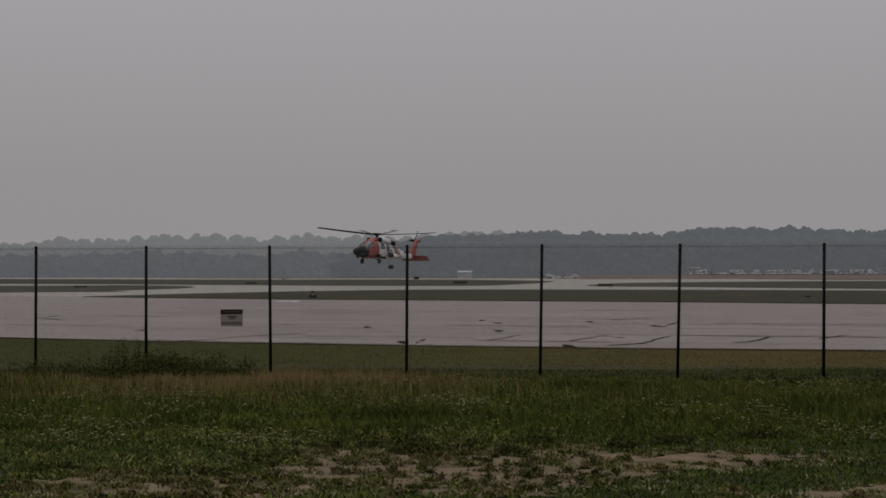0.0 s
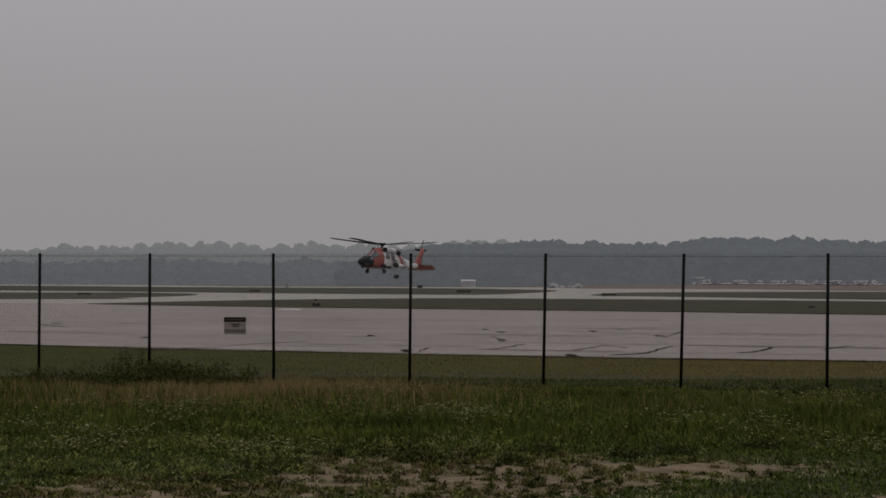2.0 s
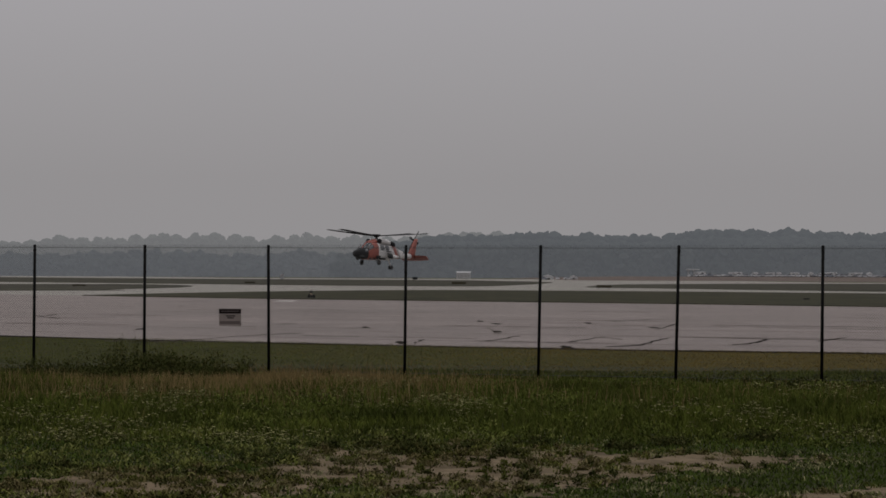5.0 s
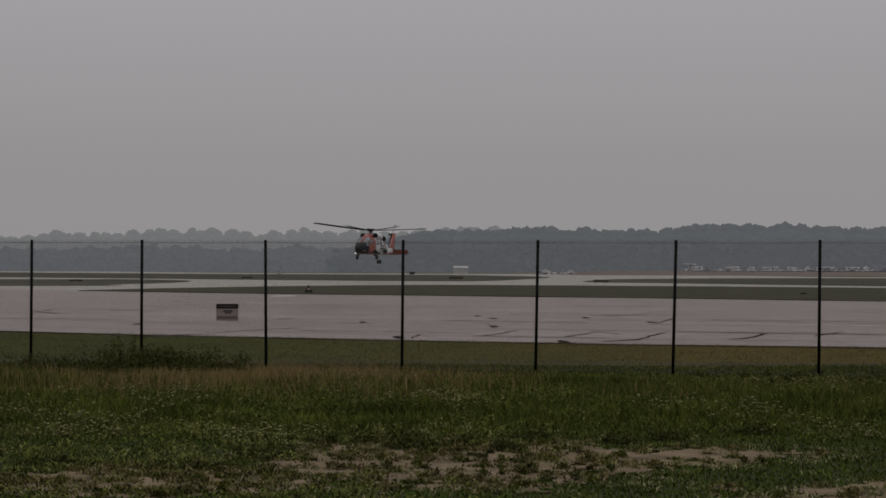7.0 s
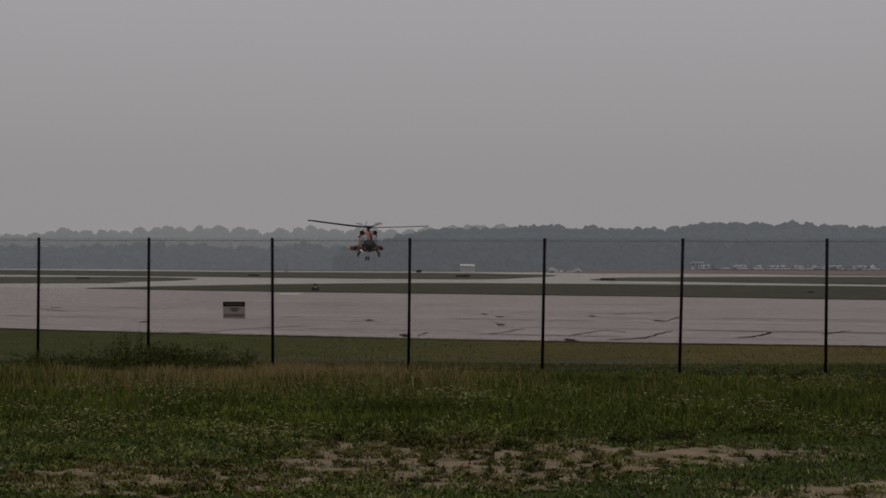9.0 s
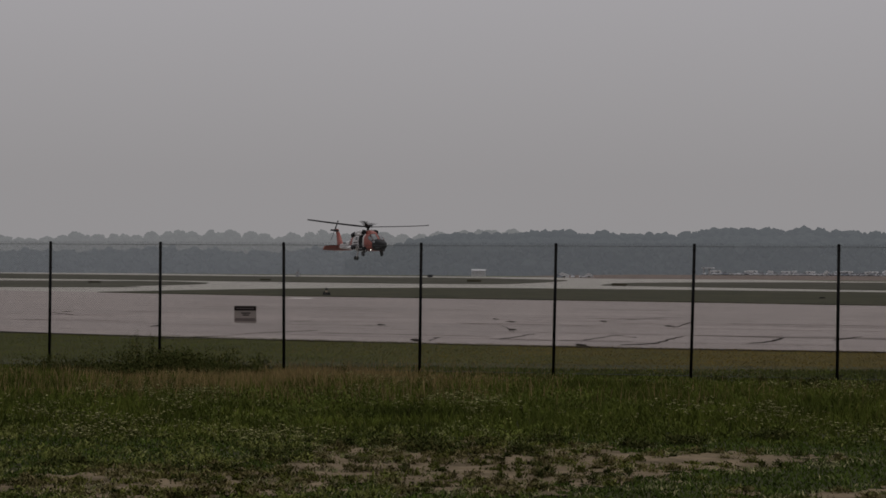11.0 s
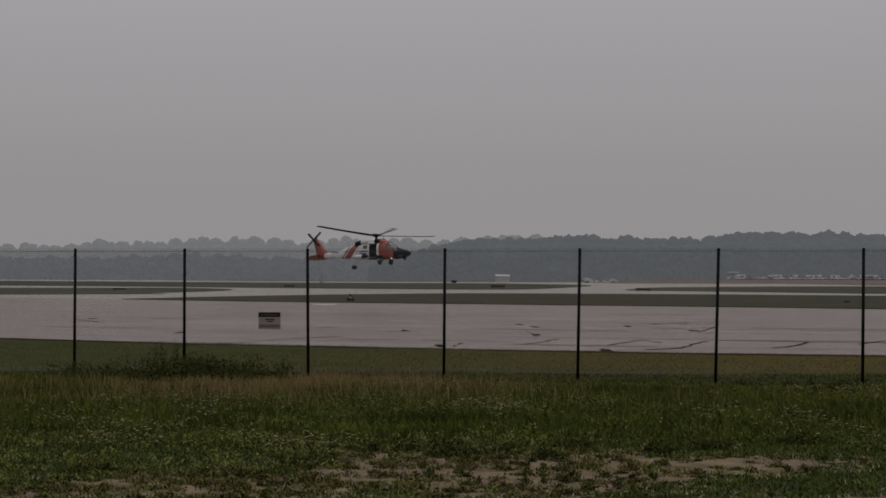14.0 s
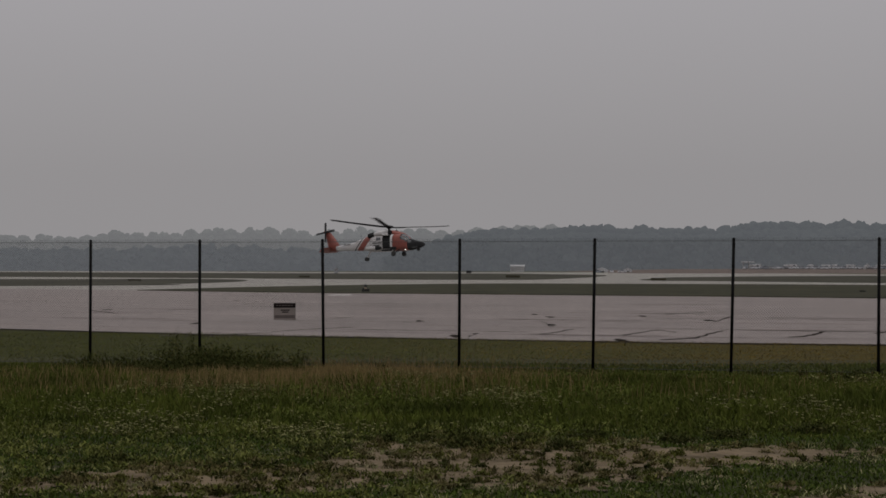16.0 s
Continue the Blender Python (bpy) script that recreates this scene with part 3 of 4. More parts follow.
# wildflower heads on thin stalks, in loose drifts: x, y, spread
DRIFTS = [(-4.3, 20.8, 0.25), (-3.6, 18.8, 0.3), (-3.5, 19.9, 0.3), (-3.1, 18.9, 0.2), (-3.2, 22.2, 0.3), (-3.1, 23.5, 0.2), (-4.2, 24.1, 0.4), (-1.9, 18.9, 0.2), (-1.5, 18.7, 0.2),
          (-1.5, 27.5, 0.3), (-1.0, 27.0, 0.35), (-0.8, 28.2, 0.2), (-1.05, 24.3, 0.35), (-0.2, 22.2, 0.25), (0.1, 22.8, 0.2), (0.45, 22.0, 0.2), (2.7, 21.5, 0.3), (3.45, 21.3, 0.2),
          (3.6, 20.6, 0.2), (4.2, 19.3, 0.25), (4.9, 25.2, 0.4), (5.7, 25.8, 0.4)]


def flowers():
    verts, faces, stalks = [], [], []
    spots = []
    for px, py, spread in DRIFTS:
        spots += [(random.gauss(px, spread), random.gauss(py, spread * 1.5)) for _ in range(int(24 + 60 * spread))]
    lone = scatter(150, 18.8, 30.0, 1.2)
    spots += list(zip(lone[0].tolist(), lone[1].tolist()))
    for fx, fy in spots:
        if fy < 18.3:
            continue
        top = random.uniform(0.08, 0.25) * min(1, (fy - 16.5) / 4.5) * float(trimmed(fx, fy))
        for _ in range(random.randint(2, 5)):
            r = random.uniform(0.009, 0.021)
            px, py, pz = fx + random.gauss(0, 0.035), fy + random.gauss(0, 0.035), top + random.gauss(0, 0.018)
            k = len(verts)
            verts += [(px + r * math.cos(q), py + r * math.sin(q), pz + random.uniform(-0.004, 0.004)) for q in (0, 1.26, 2.51, 3.77, 5.03)] + [(px, py, pz - r * 0.9)]
            faces += [tuple(range(k, k + 5))] + [(k + i, k + 5, k + (i + 1) % 5) for i in range(5)]
        stalks.append((fx, fy, top))
    ob = new("wildflowers", mesh_from("wildflowers", verts, faces, FLOWER))
    tagged(ob, "cream-white wildflower heads in the meadow grass", "wildflowers", kind="stuff")
    sx, sy, sz = (np.array(v) for v in zip(*stalks))
    blades("flower_stalks", sx, sy, sz, np.full(len(sx), 0.006), np.zeros(len(sx)), BLADE, "thin green wildflower stalks in the meadow", "stalks")


flowers()

# ---- chain-link fence ----
FENCE_TOP = 2.135
POSTS = [(-11.4, 33.55, 0.0), (-9.05, 33.05, 0.3), (-6.85, 32.6, 0.15), (-4.92, 32.2, 0.0), (-2.81, 31.75, -0.5), (-0.525, 31.3, 0.35), (1.65, 30.85, 0.9), (3.81, 30.35, 1.3), (5.98, 29.8, 0.5), (8.2, 29.3, 0.3), (10.5, 28.75, 0.0)]


def fence():
    f = thing("chain_link_fence", pose(0, 0, 0), "black vinyl-coated chain-link fence on thin round posts", "fence")
    for px, py, lean in POSTS:
        bm = bmesh.new()
        rod(bm, (0, 0, -0.1), (0, 0, FENCE_TOP - 0.005), 0.0245, seg=14)
        rod(bm, (0, 0, FENCE_TOP - 0.005), (0, 0, FENCE_TOP + 0.018), 0.029, 0.015, seg=14)
        ob = smooth(part("post", bm, VINYL, f))
        ob.matrix_basis = pose(px - math.tan(radians(lean)) * FENCE_TOP, py, 0, 0, lean, 0)
        for z in (0.35, 0.8, 1.25, 1.7, 2.05):
            b2 = bmesh.new()
            rod(b2, (0, -0.002, z), (0, -0.002, z + 0.012), 0.028, seg=10)
            part("tie_wire", b2, VINYL, ob)
    mesh_cell = 0.0445
    for (ax, ay, _), (bx, by, _) in zip(POSTS, POSTS[1:]):
        length = math.hypot(bx - ax, by - ay)
        h, r = FENCE_TOP - 0.010, 0.0013
        bm_v, bm_f = [], []

        def wire(u0, z0, u1, z1, off):
            k = len(bm_v)
            d = Vector((u1 - u0, z1 - z0)).normalized()
            for u, z in ((u0, z0), (u1, z1)):
                for nx, ny in ((1, -0.58), (-1, -0.58), (0, 1.15)):
                    bm_v.append((u - d.y * r * nx, off + r * ny, z + d.x * r * nx))
            for i in range(3):
                j = (i + 1) % 3
                bm_f.append((k + i, k + j, k + 3 + j, k + 3 + i))

        lo, hi = 0.04, h
        c = -(hi - lo)
        while c < length:
            for sgn in (1, -1):
                u0, z0, u1, z1 = c, lo, c + (hi - lo), hi
                if u0 < 0:
                    z0, u0 = z0 - u0, 0.0
                if u1 > length:
                    z1, u1 = z1 - (u1 - length), length
                if u1 - u0 > 0.01:
                    sag = 0.012 * math.sin(c * 1.7)
                    if sgn == 1:
                        wire(u0, z0 + sag, u1, z1 + sag, 0.0025)
                    else:
                        wire(length - u0, z0 + sag, length - u1, z1 + sag, -0.0025)
            # twisted barbs stand above the top edge
            if c >= 0:
                wire(c, h - 0.005, c - 0.012, h + 0.028, 0.0)
                wire(c, h - 0.005, c + 0.012, h + 0.028, 0.0)
            c += mesh_cell
        ob = part("wire_mesh", mesh_from("wire_mesh", bm_v, bm_f, WIRE), None, f)
        ob.matrix_basis = pose(ax, ay + 0.03, 0, 0, 0, math.degrees(math.atan2(by - ay, bx - ax)))
        for z in (h - 0.02, 0.06):
            bt = bmesh.new()
            rod(bt, (0, 0.004, z), (length, 0.004, z), 0.004 if z > 1 else 0.003, seg=6)
            part("tension_wire", bt, WIRE, f).matrix_basis = ob.matrix_basis.copy()


fence()


def warning_sign():
    w, h = 0.385, 0.285
    s = thing("warning_sign", pose(-3.45, 31.87, 0.95, 0, -0.5, -12), "small faded warning sign wired to the fence mesh", "sign")
    bm = bmesh.new()
    box(bm, w, 0.004, h, bevel=0.0015)
    part("plate", bm, SIGN_FACE, s, "faded pinkish-grey metal plate")
    bm = bmesh.new()
    box(bm, w - 0.006, 0.003, 0.075, (0, -0.0035, h / 2 - 0.044))
    part("heading_band", bm, SIGN_DARK, s, "dark heading band")
    for k in range(6):
        bm = bmesh.new()
        box(bm, random.uniform(0.03, 0.045), 0.002, 0.016, (-0.13 + 0.052 * k, -0.0058, h / 2 - 0.044))
        part("heading_bar", bm, SIGN_FAINT, s)
    for zz, ww in ((0.020, 0.16), (-0.012, 0.11)):
        bm = bmesh.new()
        box(bm, ww, 0.003, 0.017, (0.01, -0.0035, zz))
        part("text_bar", bm, SIGN_DARK, s)
    bm = bmesh.new()
    box(bm, w - 0.03, 0.003, 0.05, (0, -0.0035, -0.088))
    part("lower_band", bm, varied("sign_faded_print", (0.065, 0.049, 0.046), (0.10, 0.076, 0.071), 6, 50, 0.6), s, "faded lower print")
    for sx in (-1, 1):
        for sz in (-1, 1):
            bm = bmesh.new()
            rod(bm, (sx * (w / 2 - 0.015), -0.008, sz * (h / 2 - 0.015)), (sx * (w / 2 - 0.015), 0.04, sz * (h / 2 - 0.015)), 0.006, seg=8)
            part("tie", bm, DARKGREY, s)


warning_sign()


# ---- helicopter ----
# stations along the body: x forward from the rotor mast, half width, bottom, top
ST = [(5.5, 0.04, -2.56, -2.48), (5.28, 0.24, -2.74, -2.30), (4.7, 0.52, -2.96, -2.06), (3.9, 0.82, -3.12, -1.88), (3.4, 0.98, -3.20, -1.72), (2.95, 1.06, -3.24, -1.30), (2.45, 1.12, -3.26, -1.0),
      (2.0, 1.15, -3.26, -0.92), (0.0, 1.18, -3.26, -0.90), (-2.2, 1.15, -3.20, -0.94), (-3.0, 0.98, -3.08, -1.04), (-3.9, 0.76, -2.95, -1.25), (-5.2, 0.58, -2.92, -1.70), (-7.0, 0.45, -2.84, -2.02), (-8.9, 0.30, -2.76, -2.18)]


def section(x):
    x = max(ST[-1][0], min(ST[0][0], x))
    for a, b in zip(ST, ST[1:]):
        if b[0] <= x <= a[0]:
            t = (a[0] - x) / (a[0] - b[0])
            return [p + (q - p) * t for p, q in zip(a[1:], b[1:])]


def skin(x, ang, grow=0.0):
    """A point of the rounded-box body skin."""
    hw, lo, hi = section(x)
    c, s = math.cos(ang), math.sin(ang)
    e = 0.62
    yy = math.copysign(abs(c) ** e, c) * (hw + grow)
    zz = (lo + hi) / 2 + math.copysign(abs(s) ** e, s) * ((hi - lo) / 2 + grow)
    return Vector((x, yy, zz))


def body_loft(x0, x1, n=6, grow=0.0, slant=0.0, seg=28):
    bm = bmesh.new()
    rings = []
    for i in range(n + 1):
        xs = x0 + (x1 - x0) * i / n
        ring = []
        for k in range(seg):
            a = 2 * math.pi * k / seg
            p = skin(xs, a, grow)
            ring.append(skin(xs + slant * (p.z + 1.7), a, grow) if slant else p)
        rings.append(ring)
    return loft(bm, rings)


def skin_panel(x0, x1, a0, a1, grow, n=4, thick=0.03):
    """A curved plate lying on the body skin."""
    bm = bmesh.new()
    grid = [[[bm.verts.new(skin(x0 + (x1 - x0) * i / n, radians(a0 + (a1 - a0) * j / n), g)) for j in range(n + 1)] for i in range(n + 1)] for g in (grow, grow - thick)]
    for g in grid:
        for i in range(n):
            for j in range(n):
                bm.faces.new((g[i][j], g[i + 1][j], g[i + 1][j + 1], g[i][j + 1]))
    edge = [(i, 0) for i in range(n)] + [(n, j) for j in range(n)] + [(i, n) for i in range(n, 0, -1)] + [(0, j) for j in range(n, 0, -1)]
    for (i, j), (k, l) in zip(edge, edge[1:] + edge[:1]):
        bm.faces.new((grid[0][i][j], grid[0][k][l], grid[1][k][l], grid[1][i][j]))
    return bm


def tube(points, radii, seg=16, squash=1.0):
    """A loft of round rings along x."""
    bm = bmesh.new()
    return loft(bm, [[(x, y + r * math.cos(2 * math.pi * k / seg), z + squash * r * math.sin(2 * math.pi * k / seg)) for k in range(seg)] for (x, y, z), r in zip(points, radii)])


def wheel(parent, name, at, r, w):
    bm = bmesh.new()
    prof = [(-w / 2, r * 0.72), (-w * 0.42, r * 0.93), (-w * 0.2, r), (w * 0.2, r), (w * 0.42, r * 0.93), (w / 2, r * 0.72)]
    loft(bm, [[(rr * math.cos(2 * math.pi * k / 20), yy, rr * math.sin(2 * math.pi * k / 20)) for k in range(20)] for yy, rr in prof])
    ob = smooth(part(name, bm, RUBBER, parent, "black rubber wheel"))
    ob.matrix_basis = pose(*at)
    b2 = bmesh.new()
    rod(b2, (0, -w * 0.56, 0), (0, w * 0.56, 0), r * 0.42, seg=14)
    part("wheel_hub", b2, DARKGREY, ob)
    return ob


def blade_mesh(r0, r1, chord, thick, cone, droop=0.0, n=12, tip_sweep=0.0):
    """An aerofoil blade along +x, rising outwards."""
    bm = bmesh.new()
    rings = []
    for i in range(n + 1):
        t = i / n
        r = r0 + (r1 - r0) * t
        z = cone * r - droop * t * t
        c = chord * (1 if t < 0.94 else 0.82)
        sweep = -tip_sweep * max(0, t - 0.92) / 0.08
        if t < 0.1:
            c *= 0.55 + 4.5 * t
        pitch = radians(15 - 6 * t)
        ring = []
        for u, v in ((0.5, 0), (0.36, 0.42), (0.1, 0.55), (-0.25, 0.3), (-0.5, 0.03), (-0.25, -0.22), (0.1, -0.42), (0.36, -0.36)):
            yy, zz = u * c, v * thick
            ring.append((r, sweep + yy * math.cos(pitch) - zz * math.sin(pitch), z + yy * math.sin(pitch) + zz * math.cos(pitch)))
        rings.append(ring)
    return loft(bm, rings)


def helicopter():
    h = thing("helicopter", pose(-8.3, 257, 7.1), "orange, white and black twin-engined rescue helicopter hovering over the airfield", "helicopter")
    smooth(part("nose", body_loft(5.5, 4.3, 8), BLACK, h, "rounded black nose"))
    ck = smooth(part("cockpit", body_loft(4.3, 3.3, 6), BLACK, h, "black cockpit section"))
    part("glare_panel", skin_panel(3.4, 2.25, 17, 163, 0.008, 10), BLACK, ck, "matt black panel round the windscreen")
    for mid, wide in ((90, 1.5), (46, 1.0), (134, 1.0)):
        part("window_pillar", skin_panel(3.4, 2.4, mid - wide, mid + wide, 0.02), ORANGE, ck, "narrow orange windscreen pillar")
    for sgn in (1, -1):
        mid = 90
        a = (mid - 4, mid - 42) if sgn > 0 else (mid + 4, mid + 42)
        part("windscreen", skin_panel(3.42, 2.42, *a, 0.014), GLASS, ck, "dark glass windscreen")
        a = (12, 46) if sgn > 0 else (168, 134)
        part("side_window", skin_panel(3.8, 3.35, *a, 0.012), GLASS, ck, "dark cockpit side window")
        a = (-16, -40) if sgn > 0 else (196, 220)
        part("chin_window", skin_panel(4.6, 3.95, *a, 0.012), GLASS, ck, "dark chin window")
    fw = smooth(part("forward_fuselage", body_loft(3.3, 1.1, 7), ORANGE, h, "orange-red forward fuselage"))
    for a in ((12, 40), (168, 140)):
        part("cockpit_door_window", skin_panel(3.2, 2.35, *a, 0.016), GLASS, fw, "dark door window")
    cabin = smooth(part("cabin", body_loft(1.1, -2.4, 7), WHITE, h, "white cabin section"))
    # black plates on the skin stand for the unlit cabin behind the open door
    part("doorway_dark_plate", skin_panel(0.75, -0.4, 176, 210, 0.014), BLACK, cabin, "black plate standing for the unlit cabin doorway")
    part("doorway_dark_plate", skin_panel(0.75, -0.4, 134, 178, 0.014), BLACK, cabin, "black plate standing for the unlit cabin doorway")
    part("sliding_door", skin_panel(-0.45, -1.7, 138, 205, 0.05), WHITE, cabin, "white sliding door pushed back")
    part("cabin_window", skin_panel(-0.7, -1.4, 150, 172, 0.065), GLASS, cabin, "dark cabin window")
    part("cabin_window", skin_panel(0.75, -0.2, 2, 40, 0.014), GLASS, cabin, "dark cabin window")
    part("cabin_window", skin_panel(-0.5, -1.4, 2, 40, 0.014), GLASS, cabin, "dark cabin window")
    tail = smooth(part("tail_boom", body_loft(-2.4, -8.3, 12), WHITE, h, "white tapering tail boom"))
    part("slash_stripe", body_loft(-2.55, -3.7, 6, 0.014, 0.9), ORANGE, tail, "broad slanting orange stripe")
    part("thin_stripe", body_loft(-4.0, -4.2, 2, 0.014, 0.9), DARKGREY, tail, "narrow dark slanting stripe")
    for k, ww in enumerate((0.5, 0.36)):
        for sy in (1, -1):
            bm = bmesh.new()
            box(bm, ww, 0.02, 0.16, (-6.1 - 0.62 * k, sy * (section(-6.1 - 0.62 * k)[0] + 0.006), -2.05))
            part("marking_bar", bm, DARKGREY, tail)
        for sy in (1, -1):
            bm = bmesh.new()
            box(bm, 1.3 - 0.5 * k, 0.02, 0.13, (-1.25 - 0.2 * k, sy * 1.235, -2.05 - 0.3 * k))
            part("marking_bar", bm, DARKGREY, cabin)
    # engine deck, engines, exhausts
    deck = bmesh.new()
    loft(deck, [[(xx, hw * math.copysign(abs(math.cos(a)) ** 0.7, math.cos(a)), zc + hz * math.copysign(abs(math.sin(a)) ** 0.7, math.sin(a))) for a in [2 * math.pi * k / 20 for k in range(20)]]
                for xx, hw, zc, hz in ((0.5, 0.66, -0.86, 0.44), (-0.6, 0.68, -0.86, 0.46), (-1.8, 0.60, -0.90, 0.40), (-2.9, 0.45, -1.0, 0.26), (-3.6, 0.25, -1.08, 0.1))])
    smooth(part("engine_deck", deck, WHITE, h, "white upper engine deck"))
    fd = bmesh.new()
    loft(fd, [[(xx, hw * math.cos(a), zc + hz * math.sin(a)) for a in [2 * math.pi * k / 20 for k in range(20)]]
              for xx, hw, zc, hz in ((2.35, 0.30, -0.98, 0.1), (1.7, 0.52, -0.94, 0.28), (1.0, 0.64, -0.88, 0.40), (0.5, 0.67, -0.86, 0.44))])
    smooth(part("forward_fairing", fd, ORANGE, h, "orange fairing before the mast"))
    for sy in (1, -1):
        en = smooth(part("engine", tube([(0.55, sy * 0.86, -0.70), (0.3, sy * 0.86, -0.70), (-1.0, sy * 0.86, -0.76), (-1.8, sy * 0.84, -0.88)], [0.28, 0.36, 0.36, 0.30]), WHITE, h, "white engine nacelle"))
        part("intake", tube([(0.80, sy * 0.88, -0.72), (0.5, sy * 0.87, -0.71)], [0.30, 0.33]), BLACK, en, "black engine intake")
        part("exhaust", tube([(-1.75, sy * 0.84, -0.88), (-2.15, sy * 0.90, -0.96), (-2.6, sy * 0.98, -1.06)], [0.31, 0.34, 0.33]), BLACK, en, "sooty dark exhaust pipe")
    # tail pylon, stabilator
    bm = bmesh.new()
    loft(bm, [[(cx + c * u, th * v, z) for u, v in ((0.5, 0), (0.3, 0.8), (0, 1), (-0.3, 0.7), (-0.5, 0.1), (-0.5, -0.1), (-0.3, -0.7), (0, -1), (0.3, -0.8))]
              for cx, c, th, z in ((-8.66, 2.1, 0.26, -2.84), (-8.9, 1.8, 0.24, -1.9), (-9.4, 1.3, 0.2, -0.9), (-9.82, 0.98, 0.16, -0.25), (-9.98, 0.75, 0.12, 0.02))])
    smooth(part("tail_pylon", bm, ORANGE, h, "swept orange tail pylon"))
    bm = bmesh.new()
    loft(bm, [[(c * u, yy, th * v) for u, v in ((0.5, 0), (0.3, 0.5), (0, 0.6), (-0.5, 0.08), (-0.5, -0.08), (0, -0.6), (0.3, -0.5))]
              for yy, c, th in ((-2.19, 1.0, 0.12), (-1.0, 1.2, 0.15), (0, 1.3, 0.16), (1.0, 1.2, 0.15), (2.19, 1.0, 0.12))])
    st = part("stabilator", bm, ORANGE, h, "orange slab stabilator drooped behind the tail")
    st.matrix_basis = pose(-9.5, 0, -2.64, 0, -34, 0)
    # landing gear
    for sy in (1, -1):
        bm = bmesh.new()
        rod(bm, (1.25, sy * 0.98, -2.75), (1.4, sy * 1.28, -3.55), 0.10, 0.08)
        rod(bm, (2.1, sy * 0.95, -3.05), (1.42, sy * 1.26, -3.55), 0.06)
        box(bm, 0.9, 0.34, 0.4, (1.2, sy * 1.08, -2.86), (0, 0, 0), 0.08)
        lg = part("main_gear", bm, BLACK, h, "dark main landing gear leg")
        wheel(lg, "main_wheel", (1.4, sy * 1.38, -3.60), 0.34, 0.25)
    bm = bmesh.new()
    rod(bm, (-2.9, 0, -2.95), (-3.6, 0, -4.07), 0.10, 0.08)
    rod(bm, (-3.6, -0.22, -4.1), (-3.6, 0.22, -4.1), 0.05)
    tg = part("tail_gear", bm, WHITE, h, "white tail wheel leg")
    for sy in (1, -1):
        wheel(tg, "tail_wheel", (-3.6, sy * 0.17, -4.12), 0.28, 0.19)
    # outboard tanks, searchlights, sensor turret, hoist
    for sy in (1, -1):
        bm = tube([(x, sy * 1.78, -2.75) for x in (-0.2, -0.45, -1.0, -1.9, -2.5, -2.8)], [0.04, 0.18, 0.27, 0.27, 0.14, 0.03])
        tk = smooth(part("fuel_tank", bm, WHITE, h, "white outboard fuel tank"))
        b2 = bmesh.new()
        box(b2, 0.9, 0.7, 0.12, (-1.3, sy * 1.42, -2.42), (sy * -18, 0, 0), 0.03)
        part("tank_pylon", b2, DARKGREY, tk)
        part("tank_nose", tube([(x, sy * 1.78, -2.75) for x in (-0.16, -0.42, -0.9, -1.05)], [0.05, 0.21, 0.285, 0.285]), BLACK, tk, "black tank nose")
        b2 = bmesh.new()
        box(b2, 1.5, 0.22, 0.24, (0.25, sy * 1.14, -3.08), (0, 0, 0), 0.06)
        part("cabin_step", b2, BLACK, h, "black step below the cabin door")
    bm = bmesh.new()
    bmesh.ops.create_uvsphere(bm, u_segments=16, v_segments=10, radius=0.25, matrix=pose(4.45, 0, -3.12))
    rod(bm, (4.45, 0, -3.05), (4.45, 0, -2.8), 0.16)
    smooth(part("sensor_turret", bm, DARKGREY, h, "dark sensor ball below the nose"))
    bm = bmesh.new()
    rod(bm, (0.5, -1.32, -1.0), (-0.35, -1.32, -1.0), 0.15)
    rod(bm, (0.1, -0.9, -0.95), (0.1, -1.3, -1.0), 0.07)
    part("rescue_hoist", bm, WHITE, h, "white rescue hoist above the doorway")
    for sy in (0.98, -0.98):
        bm = bmesh.new()
        rod(bm, (2.9, sy, -3.1), (3.0, sy * 1.04, -3.12), 0.12, 0.13, 14)
        lt = part("landing_light", bm, DARKGREY, h)
        if sy < 0:
            bm = bmesh.new()
            rod(bm, (3.0, sy * 1.04, -3.12), (3.012, sy * 1.05, -3.122), 0.075, 0.075, 14)
            part("lens", bm, LANDING, lt, "lit landing light lens")
    for xx, zz in ((1.2, -0.35), (-4.4, -1.0)):
        bm = bmesh.new()
        rod(bm, (xx, 0, zz - 0.15), (xx - 0.1, 0, zz + 0.28), 0.03, 0.015)
        part("aerial", bm, BLACK, h)
    # main rotor
    bm = bmesh.new()
    rod(bm, (0, 0, -0.75), (0, 0, -0.1), 0.20, 0.16, 14)
    part("rotor_mast", bm, DARKGREY, h)
    rotor_ob = new("main_rotor", None)
    rotor_ob.parent = h
    bm = bmesh.new()
    rod(bm, (0, 0, -0.14), (0, 0, 0.10), 0.36, 0.30, 18)
    rod(bm, (0, 0, 0.10), (0, 0, 0.24), 0.62, 0.50, 18)
    part("rotor_hub", bm, BLACK, rotor_ob, "dark rotor hub with flat cap")
    src, blade_obs = None, []
    for k in range(4):
        if src is None:
            ob = smooth(part("rotor_blade", blade_mesh(0.35, 8.18, 0.60, 0.11, 0.055, -0.15, tip_sweep=0.22), BLACK, rotor_ob, "long black rotor blade"))
            src = ob
        else:
            ob = src.copy()
            scene.collection.objects.link(ob)
        ob.matrix_basis = pose(0, 0, 0, 0, 0, 90 * k)
        blade_obs.append(ob)
    # tail rotor on the starboard side of the pylon
    tr = new("tail_rotor", None)
    tr.parent = h
    bm = bmesh.new()
    rod(bm, (0, 0, -0.10), (0, 0, 0.12), 0.16, 0.12, 14)
    part("tail_rotor_hub", bm, BLACK, tr)
    src = None
